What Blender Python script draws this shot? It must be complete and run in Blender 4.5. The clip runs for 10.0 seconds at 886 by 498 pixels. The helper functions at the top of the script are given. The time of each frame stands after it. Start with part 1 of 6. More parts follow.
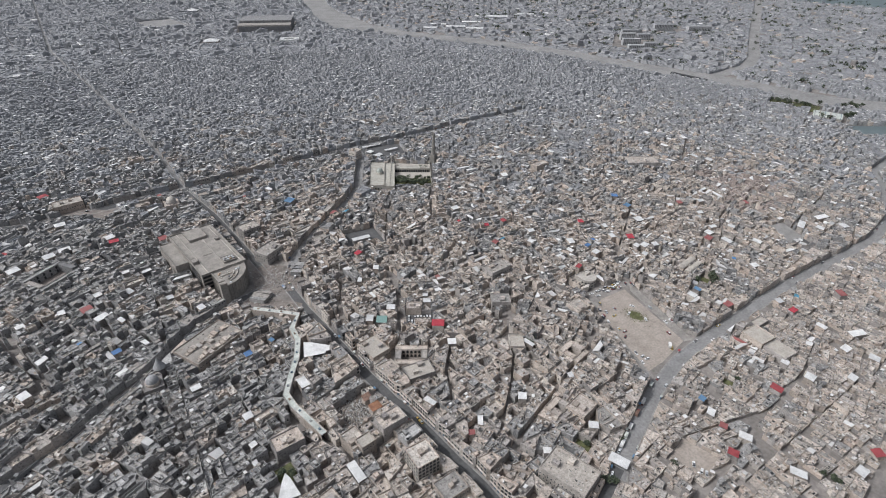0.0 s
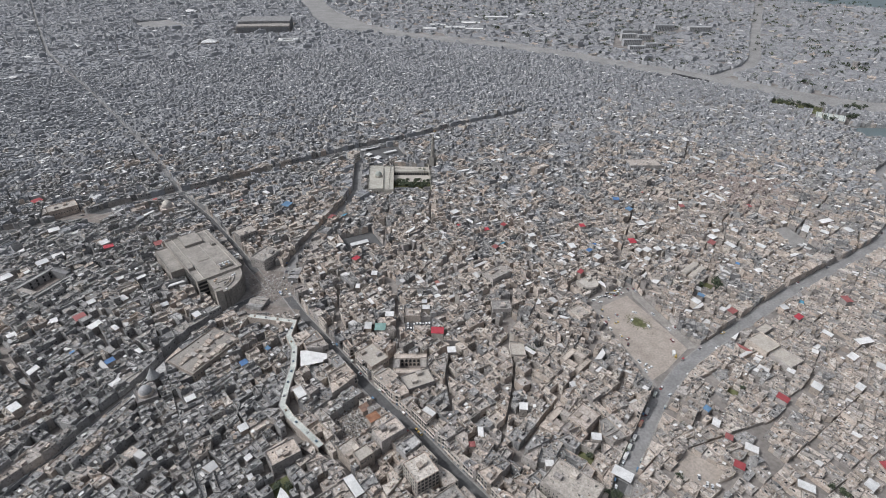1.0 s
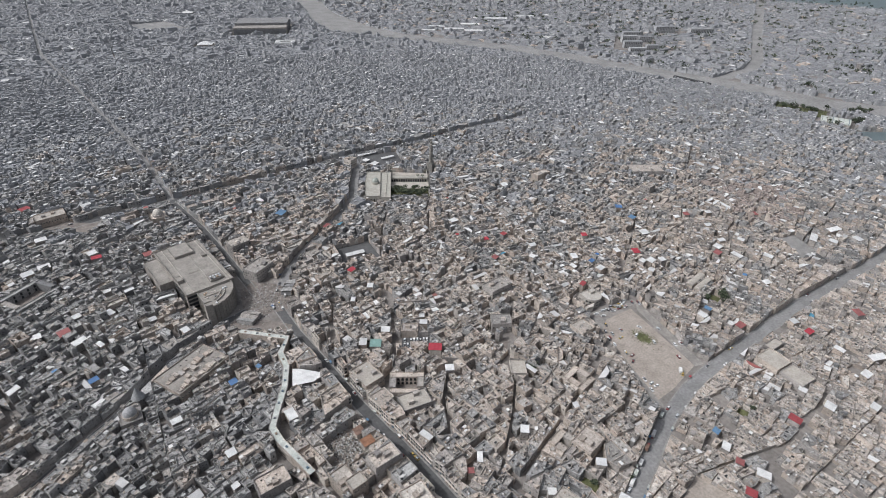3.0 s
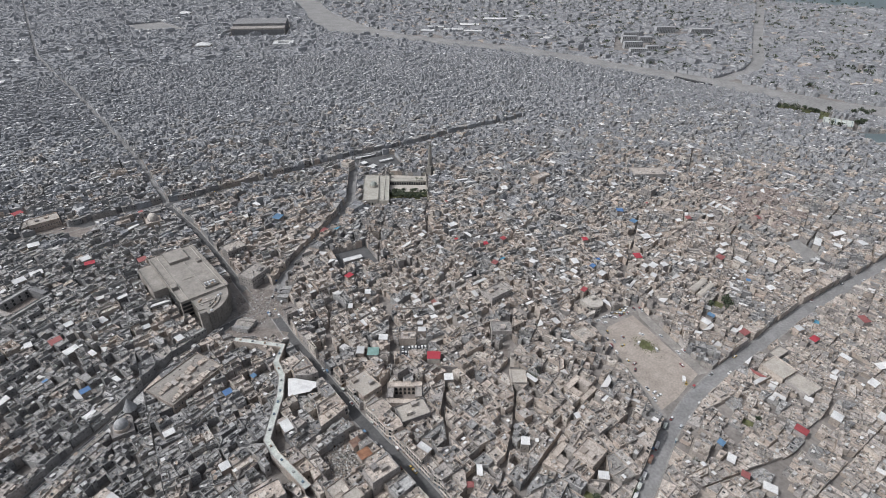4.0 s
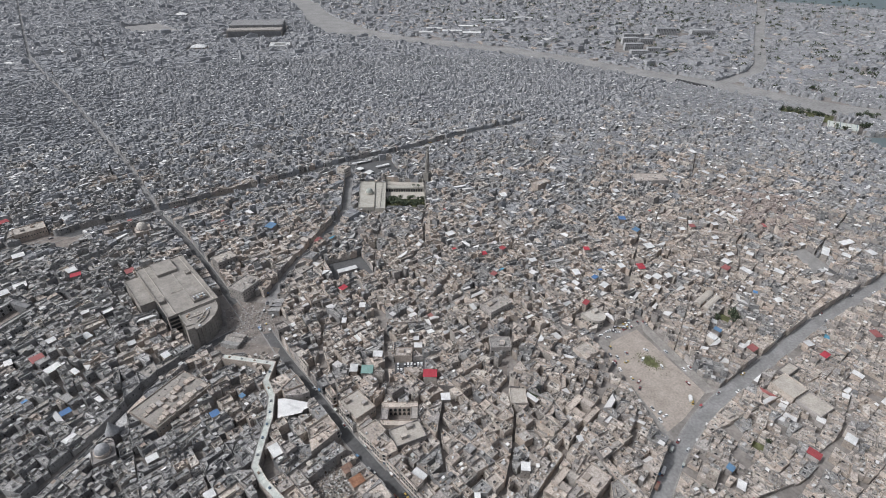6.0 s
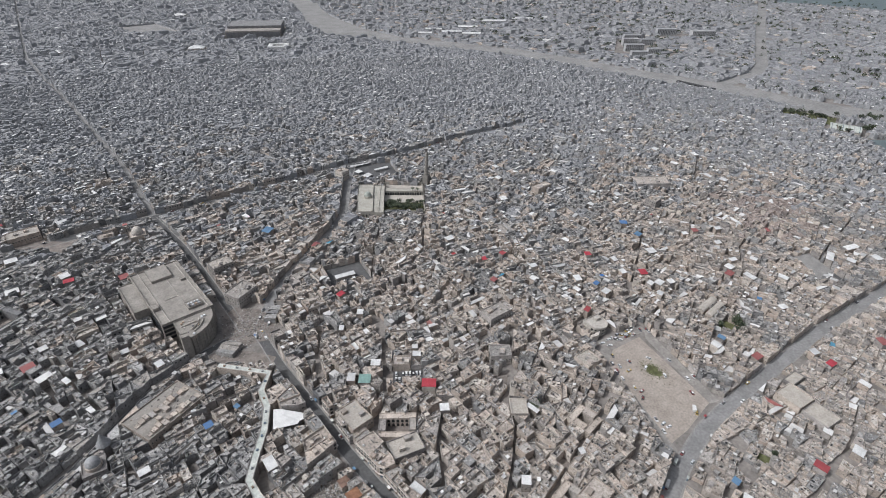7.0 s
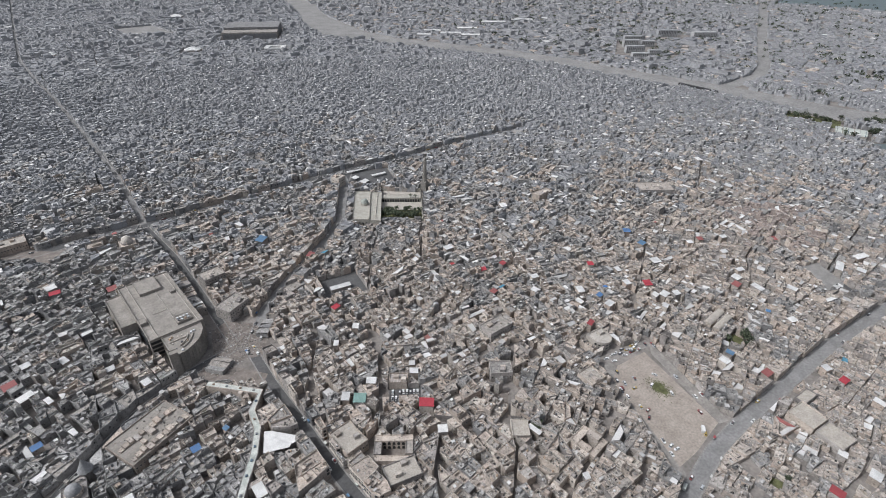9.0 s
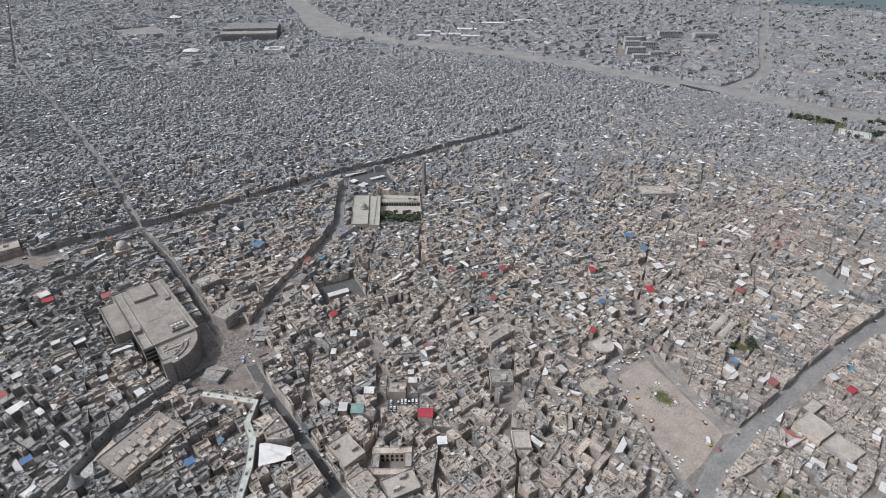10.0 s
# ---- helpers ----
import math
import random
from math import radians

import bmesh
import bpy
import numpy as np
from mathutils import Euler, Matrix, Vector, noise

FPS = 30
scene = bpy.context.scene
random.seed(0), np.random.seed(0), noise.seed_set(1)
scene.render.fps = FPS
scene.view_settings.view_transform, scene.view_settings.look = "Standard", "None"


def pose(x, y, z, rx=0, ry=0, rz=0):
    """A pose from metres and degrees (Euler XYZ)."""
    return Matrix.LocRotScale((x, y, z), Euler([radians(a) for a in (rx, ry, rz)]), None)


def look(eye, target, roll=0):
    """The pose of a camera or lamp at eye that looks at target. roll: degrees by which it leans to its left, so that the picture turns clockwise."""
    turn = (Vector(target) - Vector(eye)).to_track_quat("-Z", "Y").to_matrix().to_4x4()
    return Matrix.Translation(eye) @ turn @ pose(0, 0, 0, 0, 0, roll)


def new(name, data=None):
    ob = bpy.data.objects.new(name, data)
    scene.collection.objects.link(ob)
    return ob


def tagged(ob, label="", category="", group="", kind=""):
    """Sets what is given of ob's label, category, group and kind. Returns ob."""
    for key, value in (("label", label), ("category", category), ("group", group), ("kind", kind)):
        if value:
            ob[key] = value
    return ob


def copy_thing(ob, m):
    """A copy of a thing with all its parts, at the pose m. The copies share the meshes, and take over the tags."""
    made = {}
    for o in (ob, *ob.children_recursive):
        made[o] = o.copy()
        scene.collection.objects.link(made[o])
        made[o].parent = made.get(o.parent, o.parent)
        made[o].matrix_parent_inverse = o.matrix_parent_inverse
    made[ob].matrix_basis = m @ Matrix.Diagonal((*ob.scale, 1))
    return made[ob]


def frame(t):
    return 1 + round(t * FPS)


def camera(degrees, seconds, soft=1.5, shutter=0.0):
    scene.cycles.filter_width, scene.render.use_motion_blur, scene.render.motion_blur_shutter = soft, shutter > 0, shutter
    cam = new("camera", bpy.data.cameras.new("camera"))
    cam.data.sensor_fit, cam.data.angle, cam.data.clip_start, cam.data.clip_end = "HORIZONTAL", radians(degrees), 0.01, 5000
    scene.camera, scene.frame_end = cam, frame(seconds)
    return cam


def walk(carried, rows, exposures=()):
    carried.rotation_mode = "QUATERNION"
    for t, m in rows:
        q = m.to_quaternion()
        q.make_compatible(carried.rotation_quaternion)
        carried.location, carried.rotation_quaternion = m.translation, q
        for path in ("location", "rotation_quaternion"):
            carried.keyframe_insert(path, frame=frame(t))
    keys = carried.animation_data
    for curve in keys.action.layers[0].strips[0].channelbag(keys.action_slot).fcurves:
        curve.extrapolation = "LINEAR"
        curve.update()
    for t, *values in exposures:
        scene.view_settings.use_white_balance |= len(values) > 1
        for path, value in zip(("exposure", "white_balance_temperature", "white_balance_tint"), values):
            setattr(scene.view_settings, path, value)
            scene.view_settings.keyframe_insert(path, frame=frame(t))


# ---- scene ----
cam = camera(79.0, 10.0, soft=1.0)
METRES, EYE, TILT, LEAN, TURN = 97.2, 310.0, 0.0, 0.0, -33.4
ROWS = [
    (0.0, 0.0, 0.0, 0.0, 0.42, -32.18, -0.66),
    (0.5, 0.0006, 0.0495, 0.0006, 0.39, -32.15, -0.64),
    (1.0, 0.0016, 0.0999, 0.0014, 0.38, -32.17, -0.65),
    (1.5, 0.0035, 0.1505, 0.0016, 0.36, -32.15, -0.65),
    (2.0, 0.0067, 0.2009, 0.0019, 0.34, -32.15, -0.63),
    (2.5, 0.0116, 0.2516, 0.0016, 0.33, -32.13, -0.63),
    (4.0, 0.0222, 0.4051, 0.0044, 0.25, -32.15, -0.61),
    (4.5, 0.0274, 0.4555, 0.0042, 0.22, -32.15, -0.62),
    (5.0, 0.033, 0.5054, 0.0035, 0.21, -32.14, -0.61),
    (5.5, 0.0384, 0.5562, 0.0037, 0.19, -32.12, -0.61),
    (7.0, 0.0491, 0.7065, 0.0059, 0.15, -32.11, -0.61),
    (7.5, 0.0522, 0.7552, 0.0044, 0.14, -32.09, -0.62),
    (8.0, 0.0536, 0.8038, 0.0047, 0.12, -32.1, -0.62),
    (8.5, 0.0566, 0.8529, 0.006, 0.09, -32.09, -0.61),
    (9.0, 0.0577, 0.901, 0.005, 0.06, -32.09, -0.6),
    (9.5, 0.0606, 0.9493, 0.0051, 0.06, -32.07, -0.6),
    (10.0, 0.0631, 0.9974, 0.0054, 0.06, -32.04, -0.59),
]
walk(cam, [(t, pose(0, 0, EYE, TILT, LEAN, TURN) @ pose(METRES * x, METRES * y, METRES * z, 90 + pitch, roll, yaw)) for t, x, y, z, yaw, pitch, roll in ROWS], [(0.0, 0.0, 6050, 10), (10.0, 0.0, 6050, 10)])

# ---- light ----
SUN_TO = Vector((0.93, -0.33, 0.0)).normalized()      # way in which shadows fall, on the ground
ELEVATION = radians(50)
world = bpy.data.worlds.new("hazy_sky")
world.use_nodes = True
scene.world = world
wn = world.node_tree.nodes
sky = wn.new("ShaderNodeTexSky")
sky.sky_type = 'NISHITA'
sky.sun_disc = False
sky.sun_elevation = ELEVATION
sky.sun_rotation = math.atan2(-SUN_TO.x, -SUN_TO.y)
sky.air_density, sky.dust_density, sky.ozone_density = 1.0, 6.0, 1.0
wn["Background"].inputs["Strength"].default_value = 0.124
dust = wn.new("ShaderNodeHueSaturation")            # dust in the air greys the sky
dust.inputs["Saturation"].default_value = 0.35
world.node_tree.links.new(sky.outputs[0], dust.inputs["Color"])
world.node_tree.links.new(dust.outputs[0], wn["Background"].inputs["Color"])
sun_data = bpy.data.lights.new("sun", 'SUN')
sun_data.energy, sun_data.angle, sun_data.color = 2.1, radians(2.0), (1.0, 0.975, 0.94)
sun = new("sun", sun_data)
sun_way = Vector((SUN_TO.x * math.cos(ELEVATION), SUN_TO.y * math.cos(ELEVATION), -math.sin(ELEVATION)))
sun.matrix_world = look((0, 0, 600), Vector((0, 0, 600)) + sun_way)


# ---- materials ----
def surface(name, colours, spread="object", rough=0.9, stain=0.25, stain_size=6.0, grain=0.9, bump=0.2, metal=0.0, fine=0.22, spots=0.0, spot_scale=0.8):
    """A worn matte surface: a colour picked piece by piece, weathering at two scales, and a fine relief."""
    m = bpy.data.materials.new(name)
    m.use_nodes = True
    nt = m.node_tree
    bsdf = nt.nodes["Principled BSDF"]
    geo = nt.nodes.new("ShaderNodeNewGeometry")
    if spread == "object":
        pick = nt.nodes.new("ShaderNodeObjectInfo").outputs["Random"]
    else:
        pick = geo.outputs["Random Per Island"]
    ramp = nt.nodes.new("ShaderNodeValToRGB")
    ramp.color_ramp.interpolation = 'CONSTANT'
    els = ramp.color_ramp.elements
    while len(els) < len(colours):
        els.new(0.5)
    for i, c in enumerate(colours):
        els[i].position = i / len(colours)
        els[i].color = (*c, 1)
    nt.links.new(pick, ramp.inputs[0])
    big = nt.nodes.new("ShaderNodeTexNoise")
    big.inputs["Scale"].default_value = 1.0 / stain_size
    big.inputs["Detail"].default_value = 5
    small = nt.nodes.new("ShaderNodeTexNoise")
    small.inputs["Scale"].default_value = grain
    small.inputs["Detail"].default_value = 4
    for n in (big, small):
        nt.links.new(geo.outputs["Position"], n.inputs["Vector"])
    ranges = []
    for n, amount in ((big, stain), (small, fine)):
        mr = nt.nodes.new("ShaderNodeMapRange")
        mr.inputs["From Min"].default_value, mr.inputs["From Max"].default_value = 0.3, 0.7
        mr.inputs["To Min"].default_value, mr.inputs["To Max"].default_value = 1 - amount, 1 + amount * 0.6
        nt.links.new(n.outputs[0], mr.inputs["Value"])
        ranges.append(mr)
    mul = nt.nodes.new("ShaderNodeMath")
    mul.operation = 'MULTIPLY'
    nt.links.new(ranges[0].outputs[0], mul.inputs[0])
    nt.links.new(ranges[1].outputs[0], mul.inputs[1])
    shade = mul.outputs[0]
    if spots:
        vor = nt.nodes.new("ShaderNodeTexVoronoi")
        vor.inputs["Scale"].default_value = spot_scale
        nt.links.new(geo.outputs["Position"], vor.inputs["Vector"])
        edge = nt.nodes.new("ShaderNodeMapRange")
        edge.inputs["From Min"].default_value, edge.inputs["From Max"].default_value = 0.22, 0.40
        edge.inputs["To Min"].default_value, edge.inputs["To Max"].default_value = spots, 0.0
        nt.links.new(vor.outputs["Distance"], edge.inputs["Value"])
        split = nt.nodes.new("ShaderNodeSeparateColor")
        nt.links.new(vor.outputs["Color"], split.inputs[0])
        gate = nt.nodes.new("ShaderNodeMath")
        gate.operation = 'GREATER_THAN'
        gate.inputs[1].default_value = 0.6
        nt.links.new(split.outputs[0], gate.inputs[0])
        hit = nt.nodes.new("ShaderNodeMath")
        hit.operation = 'MULTIPLY'
        nt.links.new(edge.outputs[0], hit.inputs[0])
        nt.links.new(gate.outputs[0], hit.inputs[1])
        keep = nt.nodes.new("ShaderNodeMath")
        keep.operation = 'SUBTRACT'
        keep.inputs[0].default_value = 1.0
        nt.links.new(hit.outputs[0], keep.inputs[1])
        both = nt.nodes.new("ShaderNodeMath")
        both.operation = 'MULTIPLY'
        nt.links.new(shade, both.inputs[0])
        nt.links.new(keep.outputs[0], both.inputs[1])
        shade = both.outputs[0]
    mix = nt.nodes.new("ShaderNodeVectorMath")
    mix.operation = 'SCALE'
    nt.links.new(ramp.outputs[0], mix.inputs[0])
    nt.links.new(shade, mix.inputs["Scale"])
    nt.links.new(mix.outputs[0], bsdf.inputs["Base Color"])
    bsdf.inputs["Roughness"].default_value = rough
    bsdf.inputs["Metallic"].default_value = metal
    bsdf.inputs["Specular IOR Level"].default_value = 0.25
    if bump:
        bp = nt.nodes.new("ShaderNodeBump")
        bp.inputs["Strength"].default_value = bump
        bp.inputs["Distance"].default_value = 0.3
        nt.links.new(small.outputs[0], bp.inputs["Height"])
        nt.links.new(bp.outputs[0], bsdf.inputs["Normal"])
    return m


BUFF = [(.418, .362, .311), (.339, .311, .282), (.486, .424, .367), (.294, .271, .254), (.395, .35, .311), (.452, .379, .322),
        (.249, .232, .22), (.373, .345, .322), (.531, .48, .424), (.339, .294, .254)]
GREY = [(.286, .279, .271), (.237, .233, .231), (.335, .326, .315), (.197, .195, .194), (.305, .296, .284), (.385, .375, .360),
        (.256, .252, .246), (.315, .290, .266)]
ROOFS = [(.432, .382, .338), (.366, .332, .305), (.498, .437, .382), (.332, .305, .276), (.41, .366, .326), (.465, .399, .343),
         (.276, .261, .244), (.387, .36, .332), (.53, .485, .435), (.355, .31, .271)]
ROOFG = [(.312, .303, .291), (.257, .252, .247), (.367, .356, .341), (.220, .216, .214), (.330, .319, .304), (.422, .413, .399),
         (.275, .268, .261), (.339, .312, .284)]
M_WALL = surface("stone_wall", BUFF, spots=0.5, spot_scale=0.55)
M_ROOF = surface("screed_roof", ROOFS, stain=0.3, stain_size=2.4, fine=0.28, spots=0.5)
M_WALL_GREY = surface("rendered_wall", GREY, spots=0.5, spot_scale=0.55)
M_ROOF_GREY = surface("concrete_roof", ROOFG, stain=0.3, stain_size=2.4, fine=0.28, spots=0.5)
M_WALLS = surface("stone_walls", BUFF, "island", spots=0.5, spot_scale=0.55)
M_ROOFS = surface("screed_roofs", ROOFS, "island", stain=0.3, stain_size=2.4, fine=0.28, spots=0.5)
M_WALLG = surface("concrete_walls", GREY, "island", spots=0.5, spot_scale=0.55)
M_ROOFG = surface("concrete_roofs", ROOFG, "island", stain=0.3, stain_size=2.4, fine=0.28, spots=0.5)
M_SHEET = surface("zinc_sheet", [(.55, .535, .515), (.47, .46, .445), (.66, .65, .63), (.40, .395, .385), (.62, .61, .595)], "island", rough=0.5, stain=0.12, grain=3.0, bump=0.05)
M_UNDERPASS_SHADE = surface("underpass_shade", [(.06, .06, .062)])
M_FAR_PALE = surface("pale_grey_render", [(.39, .39, .388), (.36, .362, .365)], stain=0.15)
M_WHITE = surface("white_sheet_metal", [(.60, .595, .58), (.54, .535, .525), (.66, .65, .63)], rough=0.5, stain=0.2, grain=2.0, bump=0.06)
M_RED = surface("red_sheet_metal", [(.36, .05, .065), (.30, .065, .07), (.27, .10, .095)], rough=0.5, stain=0.15, grain=2.0)
M_REDS = surface("red_sheets", [(.36, .07, .075), (.32, .12, .11), (.34, .16, .14)], "island", rough=0.6, stain=0.2)
M_BLUE = surface("blue_sheet_metal", [(.09, .17, .32), (.12, .21, .32)], rough=0.5, stain=0.15, grain=2.0)
M_BLUES = surface("blue_sheets", [(.08, .18, .40), (.12, .24, .42), (.10, .26, .36)], "island", rough=0.6, stain=0.2)
M_GREEN = surface("green_sheet_metal", [(.20, .31, .28)], rough=0.5, stain=0.15, grain=2.0)
M_RUST = surface("rusted_sheet", [(.25, .13, .08), (.20, .13, .10)], rough=0.9, stain=0.35, stain_size=3)
M_CANVAS = surface("souk_roof_sheet", [(.45, .47, .43), (.50, .51, .47), (.42, .44, .41)], rough=0.7, stain=0.25, stain_size=4)
# window glass, and painted shade for decks, arches and hatches
M_DARK = surface("dark_glass_and_shade", [(.03, .032, .035)], rough=0.3, stain=0.2, bump=0)
M_SHUTTER = surface("shop_shutter", [(.16, .17, .18), (.22, .16, .12), (.10, .14, .18), (.28, .28, .27)], rough=0.5, stain=0.2, bump=0.05)
# shade of the stadium colonnade put into the colour
M_DIM = surface("shade_dark_concrete", [(.19, .192, .197)], stain=0.2)
M_DOOR = surface("painted_door", [(.10, .07, .05), (.07, .10, .12), (.15, .14, .13)], rough=0.6, stain=0.2, bump=0.05)
M_FRAME = surface("plaster_trim", [(.50, .46, .41), (.42, .39, .35)], stain=0.15)
M_ASPHALT = surface("dusty_asphalt", [(.105, .104, .104)], stain=0.22, stain_size=14, grain=0.5, bump=0.05)
M_BOULEVARD = surface("dusty_boulevard_asphalt", [(.24, .235, .23)], stain=0.2, stain_size=14, grain=0.5, bump=0.05)
M_HIGHWAY = surface("dust_covered_road", [(.255, .247, .238)], stain=0.2, stain_size=40, grain=0.2, bump=0.03)
M_PAVE = surface("pavement_concrete", [(.26, .25, .238)], stain=0.2, stain_size=8)
M_GROUND = surface("dusty_ground", [(.225, .205, .188)], stain=0.35, stain_size=18, grain=0.4, bump=0.2)
M_LANE = surface("dust_covered_asphalt", [(.27, .252, .232)], stain=0.25, stain_size=9, grain=0.6, bump=0.06)
M_DIRT = surface("pale_packed_dirt", [(.335, .292, .253)], stain=0.2, stain_size=12, grain=0.6, bump=0.1)
M_EARTH = surface("trodden_earth", [(.215, .188, .168)], stain=0.35, stain_size=7, grain=0.6, bump=0.2)
M_GRASS = surface("dry_grass", [(.12, .125, .06)], stain=0.4, stain_size=4, grain=1.5)
M_LEAF = surface("leaves", [(.055, .07, .04), (.07, .085, .052), (.042, .056, .034), (.085, .095, .06)], "island", rough=0.7, stain=0.3, stain_size=2, bump=0)
M_BARK = surface("bark", [(.14, .11, .08)], stain=0.3)
M_BRICK = surface("old_brick", [(.235, .222, .20)], stain=0.3, stain_size=3)
M_PALE = surface("pale_screed", [(.41, .37, .325), (.385, .35, .31)], stain=0.25, stain_size=2.5, fine=0.25, spots=0.3)
M_TAN = surface("plain_tan_screed", [(.40, .365, .32), (.385, .352, .31)], stain=0.14, stain_size=5)
M_HALL = surface("pale_limestone", [(.38, .36, .315)], stain=0.15, stain_size=5)
M_DOME = surface("weathered_green_dome", [(.33, .35, .315)], stain=0.25, stain_size=2.5, rough=0.6)
M_LEAD = surface("grey_dome_lead", [(.30, .30, .30)], stain=0.2, rough=0.6)
M_TILE = surface("court_paving", [(.43, .395, .35)], stain=0.15, stain_size=6)
M_BIG = surface("complex_concrete", [(.285, .262, .235)], stain=0.22, stain_size=9, grain=0.7)
M_CAR = surface("car_paint", [(.75, .75, .74), (.70, .70, .70), (.55, .56, .57), (.09, .09, .10), (.72, .72, .72), (.66, .66, .65), (.14, .14, .15), (.40, .42, .44), (.70, .70, .69), (.20, .06, .06), (.50, .36, .10)], rough=0.3, stain=0.05, bump=0)
M_TYRE = surface("tyre_rubber", [(.03, .03, .03)], stain=0.1, bump=0)
M_TANK = surface("water_tank_metal", [(.55, .56, .57), (.62, .62, .62), (.40, .30, .22), (.12, .12, .13)], rough=0.5, stain=0.2)
M_RUBBLE = surface("rubble", [(.30, .28, .255), (.36, .33, .295), (.24, .225, .21), (.42, .38, .33), (.12, .115, .11), (.55, .54, .52), (.33, .27, .22), (.09, .085, .08), (.55, .545, .53)], "island", stain=0.3, stain_size=2)
M_WATER = surface("dull_water", [(.12, .15, .155)], rough=0.5, stain=0.1, stain_size=30, bump=0)
# distance haze put into the colour: bluish grey, walls paler than roofs
HAZED = [(.335, .338, .346), (.305, .308, .316), (.365, .366, .37), (.32, .322, .328), (.345, .344, .346)]
M_WALLF = surface("hazed_far_walls", HAZED, "island", stain=0.2)
M_ROOFF = surface("hazed_far_roofs", [(.234, .236, .247), (.22, .222, .232), (.25, .252, .26), (.236, .234, .235), (.28, .28, .284)], "island", stain=0.25, stain_size=20)
M_BRICKW = surface("pink_brick_walls", [(.36, .305, .275), (.32, .28, .26), (.38, .32, .285)], "island", spots=0.4, spot_scale=0.55)
M_BRICKR = surface("brown_earth_roofs", [(.375, .325, .295), (.34, .305, .282), (.395, .34, .31), (.36, .325, .305)], "island", stain=0.3, stain_size=2.4, fine=0.28, spots=0.4)
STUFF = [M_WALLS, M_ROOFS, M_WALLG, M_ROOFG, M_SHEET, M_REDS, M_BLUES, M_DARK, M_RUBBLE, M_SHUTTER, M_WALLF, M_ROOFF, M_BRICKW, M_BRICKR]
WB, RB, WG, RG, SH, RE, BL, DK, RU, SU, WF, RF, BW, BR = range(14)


# ---- plan arithmetic ----
def area(p):
    return 0.5 * sum(p[i - 1][0] * p[i][1] - p[i][0] * p[i - 1][1] for i in range(len(p)))


def middle(p):
    a = area(p)
    if abs(a) < 1e-6:
        return (sum(q[0] for q in p) / len(p), sum(q[1] for q in p) / len(p))
    x = sum((p[i - 1][0] + p[i][0]) * (p[i - 1][0] * p[i][1] - p[i][0] * p[i - 1][1]) for i in range(len(p)))
    y = sum((p[i - 1][1] + p[i][1]) * (p[i - 1][0] * p[i][1] - p[i][0] * p[i - 1][1]) for i in range(len(p)))
    return (x / (6 * a), y / (6 * a))


def clip(p, nx, ny, c):
    """The part of a convex outline where nx*x + ny*y >= c."""
    out = []
    for i in range(len(p)):
        a, b = p[i - 1], p[i]
        da, db = nx * a[0] + ny * a[1] - c, nx * b[0] + ny * b[1] - c
        if (da >= 0) != (db >= 0):
            k = da / (da - db)
            out.append((a[0] + k * (b[0] - a[0]), a[1] + k * (b[1] - a[1])))
        if db >= 0:
            out.append(b)
    return out


def inset(p, d):
    """A convex outline moved inwards by d."""
    out = p
    for i in range(len(p)):
        a, b = p[i - 1], p[i]
        ex, ey = b[0] - a[0], b[1] - a[1]
        l = math.hypot(ex, ey)
        if l < 1e-4:
            continue
        nx, ny = -ey / l, ex / l
        out = clip(out, nx, ny, nx * a[0] + ny * a[1] + d)
        if len(out) < 3:
            return []
    return out


def tidy(p, d=0.25):
    out = []
    for q in p:
        if not out or math.hypot(q[0] - out[-1][0], q[1] - out[-1][1]) > d:
            out.append(q)
    if len(out) > 1 and math.hypot(out[0][0] - out[-1][0], out[0][1] - out[-1][1]) <= d:
        out.pop()
    return out if len(out) > 2 else []


def rect(x, y, w, d, yaw=0.0):
    c, s = math.cos(radians(yaw)), math.sin(radians(yaw))
    return [(x + u * c - v * s, y + u * s + v * c) for u, v in ((-w / 2, -d / 2), (w / 2, -d / 2), (w / 2, d / 2), (-w / 2, d / 2))]


def ribbon(points, width):
    """Rectangles, one for each stretch of a line of points, a little longer than the stretch."""
    out = []
    for (ax, ay), (bx, by) in zip(points, points[1:]):
        l = math.hypot(bx - ax, by - ay)
        out.append(rect((ax + bx) / 2, (ay + by) / 2, l + width * 0.5, width, math.degrees(math.atan2(by - ay, bx - ax))))
    return out


# ---- plan: streets ----
AVENUE = [(106, 440), (108, 391), (114.5, 333), (119, 286), (124.5, 250), (130, 212), (133, 186), (137, 161), (139, 125), (140, 60)]
BOULEVARD = [(215, 117), (228, 125), (260, 138), (299, 154), (340, 164.5), (377, 168.5), (439, 171), (523, 175), (583, 173), (638, 170.5),
             (695, 170), (765, 181), (864, 230), (907, 259), (993, 268)]
LANE = [(150, 96), (192, 110), (222, 122)]
MOSQUE_STREET = [(110, 444), (133, 481), (161, 509), (196, 539), (233, 569), (259, 597), (286, 649), (313, 700), (330, 728)]
ARTERY = [(-165, 718), (-99, 702), (-48, 702), (-18, 706), (14, 709), (54, 709), (95, 708), (126, 712), (156, 712), (198, 717), (241, 719), (288, 726), (337, 729), (385, 725), (438, 726), (497, 732), (560, 735), (620, 732), (659, 738)]
ARTERY_EAST = [(659, 738), (766, 745), (900, 747), (1037, 762), (1140, 770)]
NORTH_STREET = [(-99, 3065), (-74, 2143), (-60, 1730), (-29, 1480), (-4, 1327), (33, 1046), (54, 873), (64, 713)]
CROSS_STREET = [(64, 706), (80, 620), (88, 547), (92, 500), (96, 452)]
WEST_STREET = [(98, 446), (58, 435), (14, 411), (-12, 388), (-36, 367), (-56, 354), (-81, 336), (-110, 323), (-150, 306)]
